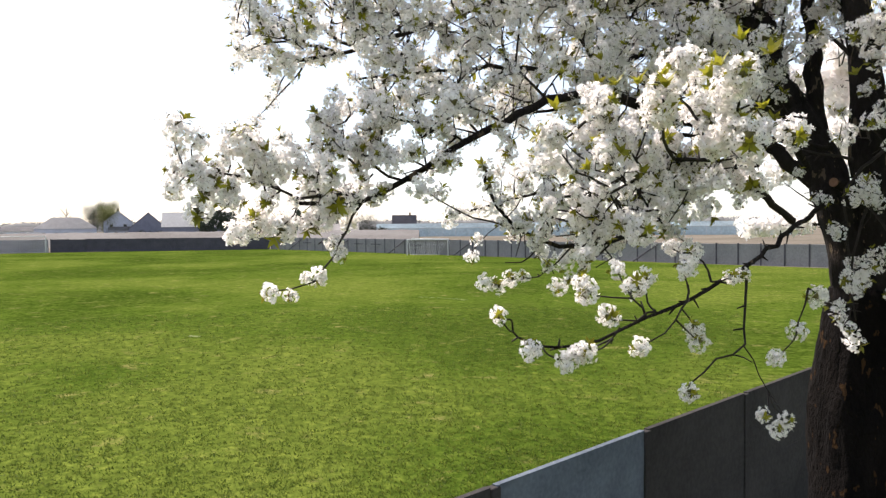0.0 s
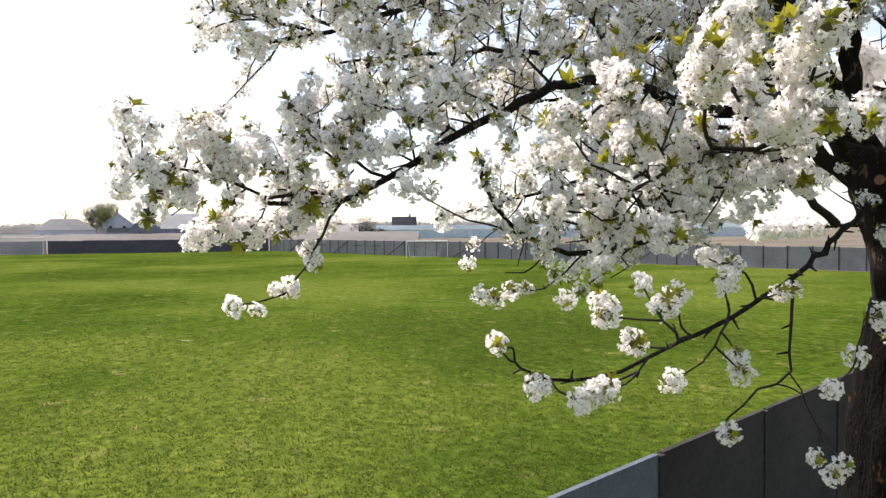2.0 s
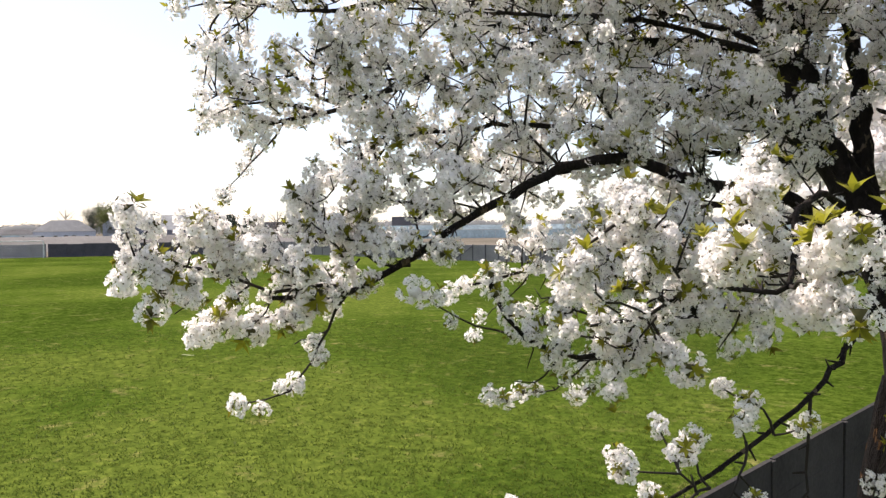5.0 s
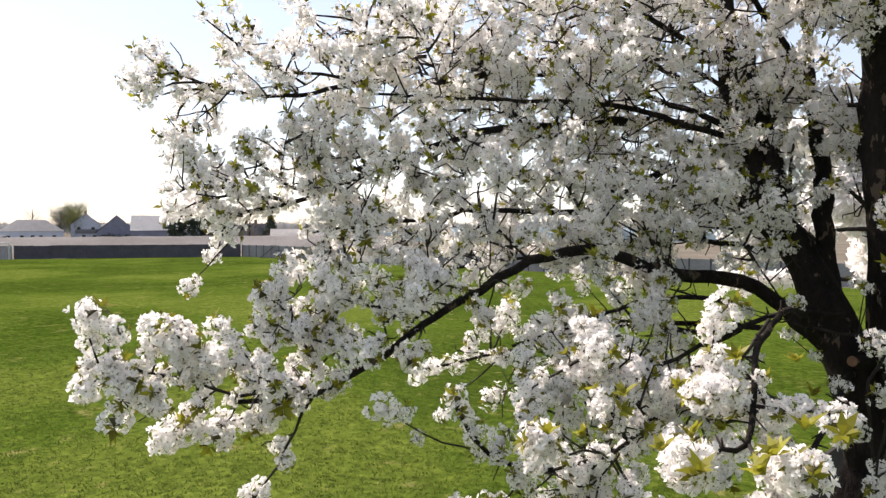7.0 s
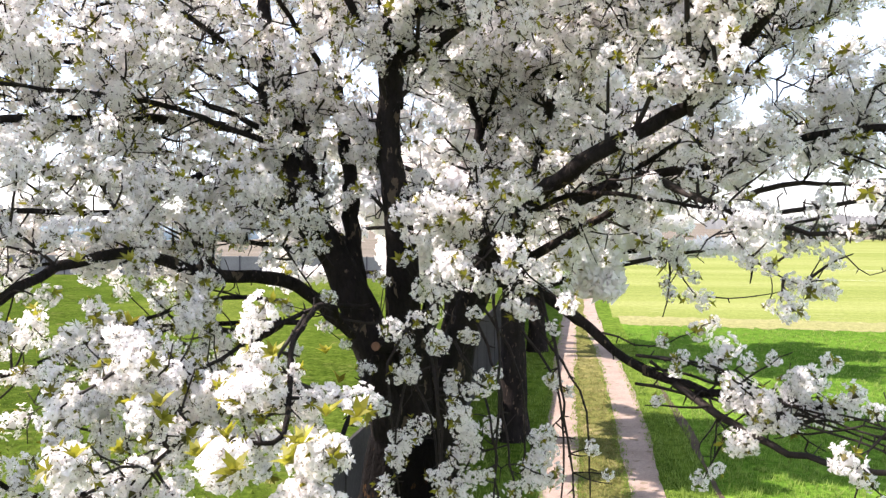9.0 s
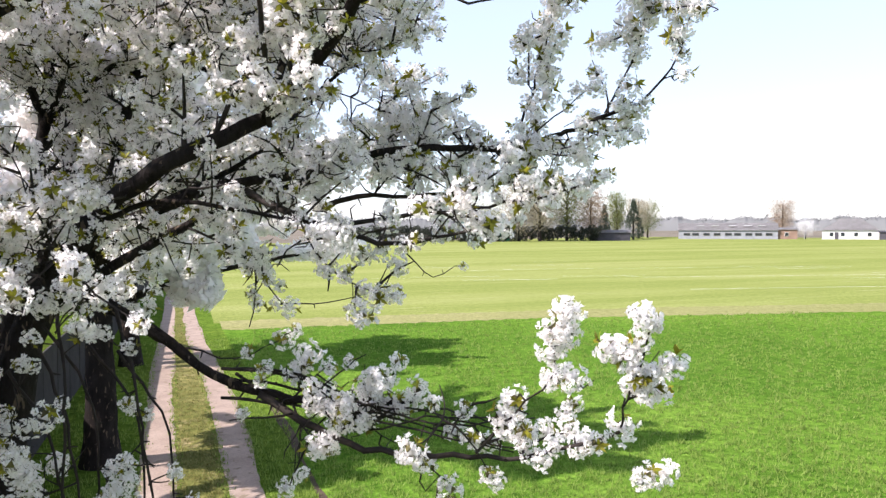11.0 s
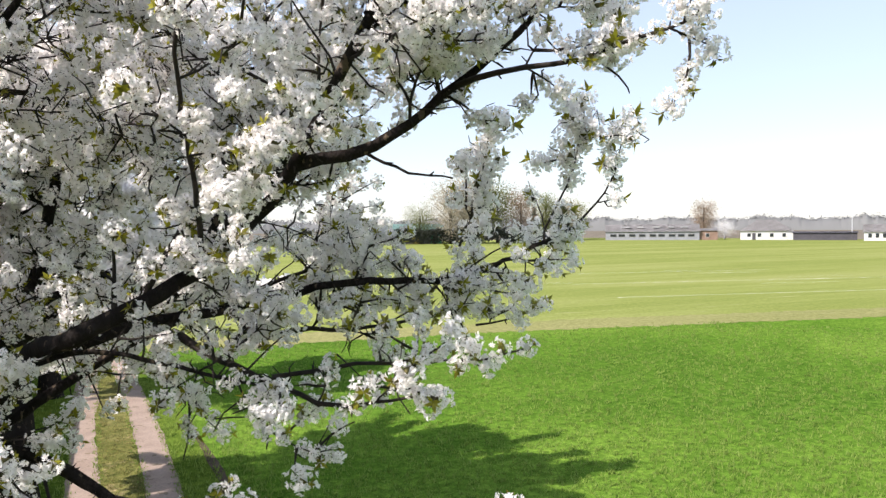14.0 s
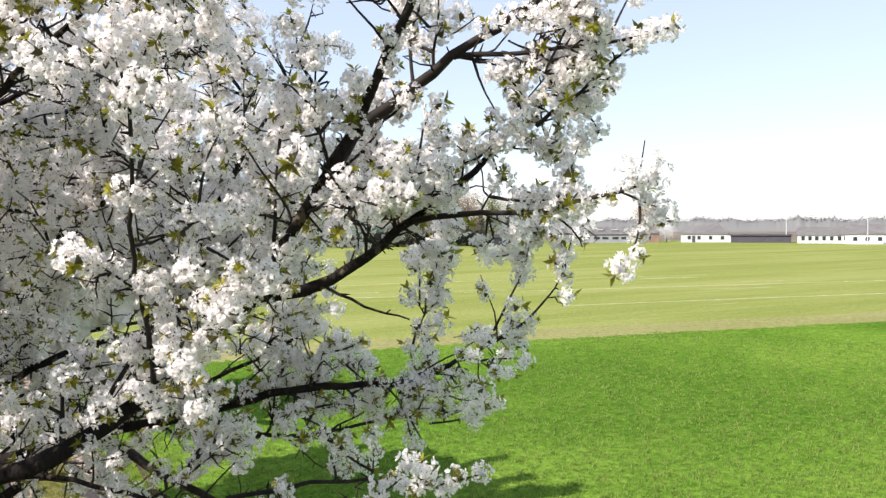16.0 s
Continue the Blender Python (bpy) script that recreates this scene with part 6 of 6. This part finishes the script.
for (x, y, h, r, m, lb, sd) in ((87.1, 200, 13.8, 4.4, M_BUDS, "tall budding tree behind the hedge", 62), (92.5, 198, 15.6, 4.6, M_BUDS, "tall brown budding tree behind the hedge", 63),
                                (103.5, 203, 13.8, 4.2, M_SPRING, "tall tree in yellow-green young leaf", 64), (109.5, 199.5, 12.4, 3.6, M_RUSSET, "russet leaved tree behind the hedge", 65),
                                (128.7, 217, 11.8, 2.6, M_SPRING, "slim light green tree between conifers", 66), (140, 222, 11, 3.4, M_BUDS, "budding tree behind the conifers", 67),
                                (98, 207, 12.5, 4.2, M_BUDS, "brown budding tree behind the hedge", 68), (80, 206, 8.5, 3.6, M_SPRING, "light green tree behind the shed", 69),
                                (184.3, 206, 10.2, 3.2, M_RUSSET, "orange-brown tree by the long building", 70), (150, 232, 10, 3.6, M_SPRING, "yellow-green tree behind the long building", 71)):
    far_tree(x, y, h * 1.24, r * 1.2, m, lb, sd, low=0.2)
far_tree(179.3, 191.0, 5.8, 2.4, M_PETAL, "small white blossoming tree by the houses", 72, low=0.3)
conifer(119.9, 209.7, 10.6, 1.9, "dark narrow conifer behind the hedge", 73)
conifer(127.3, 205.2, 12.2, 3.0, "broad dark conifer beside the hedge", 74)
pavilion = building("pavilion", 81.0, 210.0, 14, 8, 3.2, 5.6, M_DARKWALL, M_TEAL, "dark pavilion with a pale green metal roof", win=(-4, 0, 4), door=2.0, category="pavilion")
M_YELLOW = surface("yellow_boards", (0.34, 0.26, 0.06), (0.46, 0.36, 0.09), 1.0, 8, 0.7, 0.2, 0.005)
M_GREEN = surface("green_boards", (0.03, 0.16, 0.10), (0.05, 0.24, 0.15), 1.0, 8, 0.7, 0.2, 0.005)
part("shutter", boxes((-0.6, -4.1, 1.3, 2.2, 0.10, 2.2), bevel=0.01), M_YELLOW, pavilion, "yellow boarded shutter")
part("shutter", boxes((5.2, -4.1, 1.3, 3.0, 0.10, 2.4), bevel=0.01), M_GREEN, pavilion, "green boarded shutter")
building("open_shed", 116.0, 199.5, 11, 5, 2.3, 3.0, M_DARKWALL, M_ROOF_GREY, "low dark open shed by the hedge", category="shed")
M_HALL = surface("pale_grey_boards", (0.24, 0.25, 0.27), (0.34, 0.35, 0.375), 0.6, 5, 0.85, 0.2, 0.01)
long_hall = building("long_building", 161.5, 205.0, 29, 12, 2.7, 4.9, M_HALL, M_ROOF_GREY, "long low grey building with rooflights", win=(-12, -9.4, -6.1, -3, 0.3, 3, 6.2, 9, 12), win_size=(1.9, 0.75), frame_mat=M_ROOF_GREY, category="building")
for x in (-8, -3.5, 1.5, 6, 10):
    part("rooflight", boxes((x, -3.0, 4.12, 2.2, 1.6, 0.22), bevel=0.02), M_WHITE, long_hall, "white rooflight")
building("brick_annexe", 173.4, 192.4, 6, 6, 2.9, 3.5, M_BRICK, M_ROOF_GREY, "small brick annexe beside the long building", win=(0,), category="building")
building("villa", 188.7, 183.1, 15, 10, 2.8, 6.1, M_WHITE, M_ROOF_GREY, "white single-storey house with a grey hipped roof", hip=5.0, win=(-5, -2, 1.5, 5), door=-3.6)
building("open_shelter", 195.8, 167.5, 17, 7, 2.1, 2.5, M_DARKWALL, M_ROOF_DARK, "long dark open shelter beside the field", category="shed")
building("white_house", 203.0, 151.0, 14, 9, 2.5, 4.6, M_WHITE, M_ROOF_GREY, "white house with a row of dark windows", win=(-5.5, -3.7, -1.9, 0, 2, 4, 5.6), win_size=(0.9, 1.2))
building("white_hall", 205.0, 137.0, 14, 9, 2.9, 5.4, M_WHITE, M_ROOF_GREY, "white hall beside the playing field", win=(-4.5, -1.5, 1.5, 4.5), category="hall")


def light_mast(x, y, h, label):
    m = thing("light_mast", (x, y, 0), facing(x, y), label, "mast")
    part("pole", rod(bmesh.new(), (0, 0, 0), (0, 0, h), 0.16, 0.09), M_STEEL, m)
    part("crossarm", boxes((0, 0, h - 0.3, 1.6, 0.1, 0.1)), M_STEEL, m)
    for sx in (-0.6, 0.6):
        part("lamp_head", boxes((sx, -0.15, h - 0.15, 0.5, 0.3, 0.35), bevel=0.03), M_STEEL, m)
    return m


light_mast(199.7, 161.3, 7.4, "grey lighting mast by the playing field")
light_mast(194.8, 132.0, 7.8, "grey lighting mast by the playing field")
light_mast(184.0, 196.0, 6.6, "thin grey mast by the white house")

# ---- woods on the horizon
rw = np.random.default_rng(90)


def woods(a0, a1, dist, h, label, n):
    cs = []
    for _ in range(n):
        a = radians(rw.uniform(a0, a1))
        d = dist * rw.uniform(0.99, 1.08)
        top = h * (0.8 + 0.10 * math.sin(a * 60) + 0.07 * math.sin(a * 171) + rw.normal(0, 0.05))
        for _k in range(5):
            cs.append((-math.sin(a) * d, math.cos(a) * d, max(0.5, top * rw.uniform(0.6, 1.0))))
    v, f = leaf_cards(rw, cs, 1.3, 0.95, 5)
    mass = Heap()                              # the closed mass of the trees under their uneven tops
    k = int((a1 - a0) * 8)
    aa = np.radians(np.linspace(a0, a1, k))
    tops = h * (0.90 + 0.10 * np.sin(aa * 60) + 0.07 * np.sin(aa * 171) + rw.normal(0, 0.05, k))
    for dd, zz in ((dist * 0.97, tops * 0), (dist * 0.98, tops * 0.7), (dist, tops), (dist * 1.05, tops * 0)):
        mass.v.append(np.stack([-np.sin(aa) * dd, np.cos(aa) * dd, zz], 1))
    quads = [(r * k + i, r * k + i + 1, (r + 1) * k + i + 1, (r + 1) * k + i) for r in range(3) for i in range(k - 1)]
    tri = np.array([q for a, b, c, d in quads for q in ((a, b, c), (a, c, d))])
    mv = np.concatenate(mass.v)
    ob = new("hazed_far_woods", tri_mesh("hazed_far_woods", np.concatenate([mv, v]), np.concatenate([tri, f + len(mv)]), [M_WOODS_HAZED], np.zeros(len(tri) + len(f), dtype=np.int32)))
    return tagged(ob, label, "woods", kind="stuff")


woods(-75, -8, 560, 8.4, "woods along the horizon, greyed by haze put into the green", 2200)
woods(20, 100, 620, 6.5, "woods along the horizon, distance haze painted in as pale grey", 1300)


# ---------------------------------------------------------------- grass blades
def blades(name, n, a0, a1, r0, r1, low, high, mat, label, seed, keep, z=0.014, lean=0.35, width=0.010):
    """Single blades in tufts over a fan of ground beside the track, thinning outwards."""
    rg = np.random.default_rng(seed)
    tufts = n // 4
    r = r0 * (r1 / r0) ** rg.uniform(0, 1, tufts)
    a = np.radians(rg.uniform(a0, a1, tufts))
    cx, cy = -1.4 - np.sin(a) * r, 2.7 + np.cos(a) * r
    ok = keep(cx, cy)
    cx, cy, r = cx[ok], cy[ok], r[ok]
    px, py = np.repeat(cx, 4) + rg.normal(0, 0.04, len(cx) * 4), np.repeat(cy, 4) + rg.normal(0, 0.04, len(cx) * 4)
    m = len(px)
    h = rg.uniform(low, high, m) * np.repeat(rg.uniform(0.6, 1.3, len(cx)), 4)
    a = rg.normal(1.57, 0.55, m)
    w = width * rg.uniform(0.6, 1.4, m) * np.repeat(0.6 + r / 25, 4)
    lx, ly = rg.normal(0, lean, m) * h, rg.normal(0, lean, m) * h
    v = np.empty((m, 3, 3))
    v[:, 0] = np.stack([px - np.cos(a) * w, py - np.sin(a) * w, np.full(m, z)], 1)
    v[:, 1] = np.stack([px + np.cos(a) * w, py + np.sin(a) * w, np.full(m, z)], 1)
    v[:, 2] = np.stack([px + lx, py + ly, z + h], 1)
    ob = new(name, tri_mesh(name, v.reshape(-1, 3), np.arange(3 * m).reshape(-1, 3), [mat], np.zeros(m, dtype=np.int32)))
    return tagged(ob, label, "grass", kind="stuff")


def rut_left(y):
    return np.interp(y, [-30, 8, 16.7, 24, 40, 78], [-1.85, -1.88, -1.95, -2.12, -2.35, -2.8])


def rut_right(y):
    return np.interp(y, [-30, 8, 16.5, 22.6, 31, 40, 78], [0.3, -0.05, -0.35, -0.46, -0.74, -1.2, -1.8])


M_BLADE = leafy("grass_blade", (0.12, 0.20, 0.03), (0.27, 0.36, 0.08), 0.7, 0.55, 1.5)
blades("meadow_blades", 110000, -68, -3, 8.5, 46, 0.05, 0.13, M_BLADE, "long lush blades of meadow grass", 101, lambda x, y: (x > 1.2) & (y < 39.6 - 0.11 * x) & (y > 4))
blades("verge_blades", 14000, -3, 14, 8, 34, 0.05, 0.16, M_BLADE, "uneven grass at the foot of the fence", 103, lambda x, y: (x > FENCE_X + 0.1) & (x < -2.45))
blades("verge_blades", 26000, -16, -1, 8, 34, 0.05, 0.16, M_BLADE, "uneven grass beside the sandy track", 104, lambda x, y: (x > rut_right(y) + 0.42) & (x < 1.6) & (np.abs(x - 0.9) > 0.08))


M_PITCH_BLADE = leafy("pitch_blade", (0.044, 0.082, 0.010), (0.155, 0.190, 0.033), 0.8, 0.4, 2.5)
blades("pitch_blades", 90000, 24, 82, 7.5, 34, 0.015, 0.05, M_PITCH_BLADE, "short tufted blades of the mown pitch", 107, lambda x, y: x < FENCE_X - 0.15, z=0.010, lean=0.6)
M_DRY_BLADE = leafy("dry_blade", (0.12, 0.13, 0.03), (0.30, 0.27, 0.10), 0.7, 0.4, 1.5)
blades("track_edge_blades", 110000, -13, 6, 7, 40, 0.02, 0.07, M_BLADE, "ragged grass creeping over the edges of the ruts", 105,
       lambda x, y: (np.abs(np.abs(x - rut_left(y)) - 0.34) < 0.09) | (np.abs(np.abs(x - rut_right(y)) - 0.36) < 0.09), z=0.02)
blades("track_middle_blades", 60000, -10, 3, 7, 40, 0.02, 0.06, M_DRY_BLADE, "short dry grass between the ruts", 106,
       lambda x, y: (x > rut_left(y) + 0.34) & (x < rut_right(y) - 0.36), z=0.02)
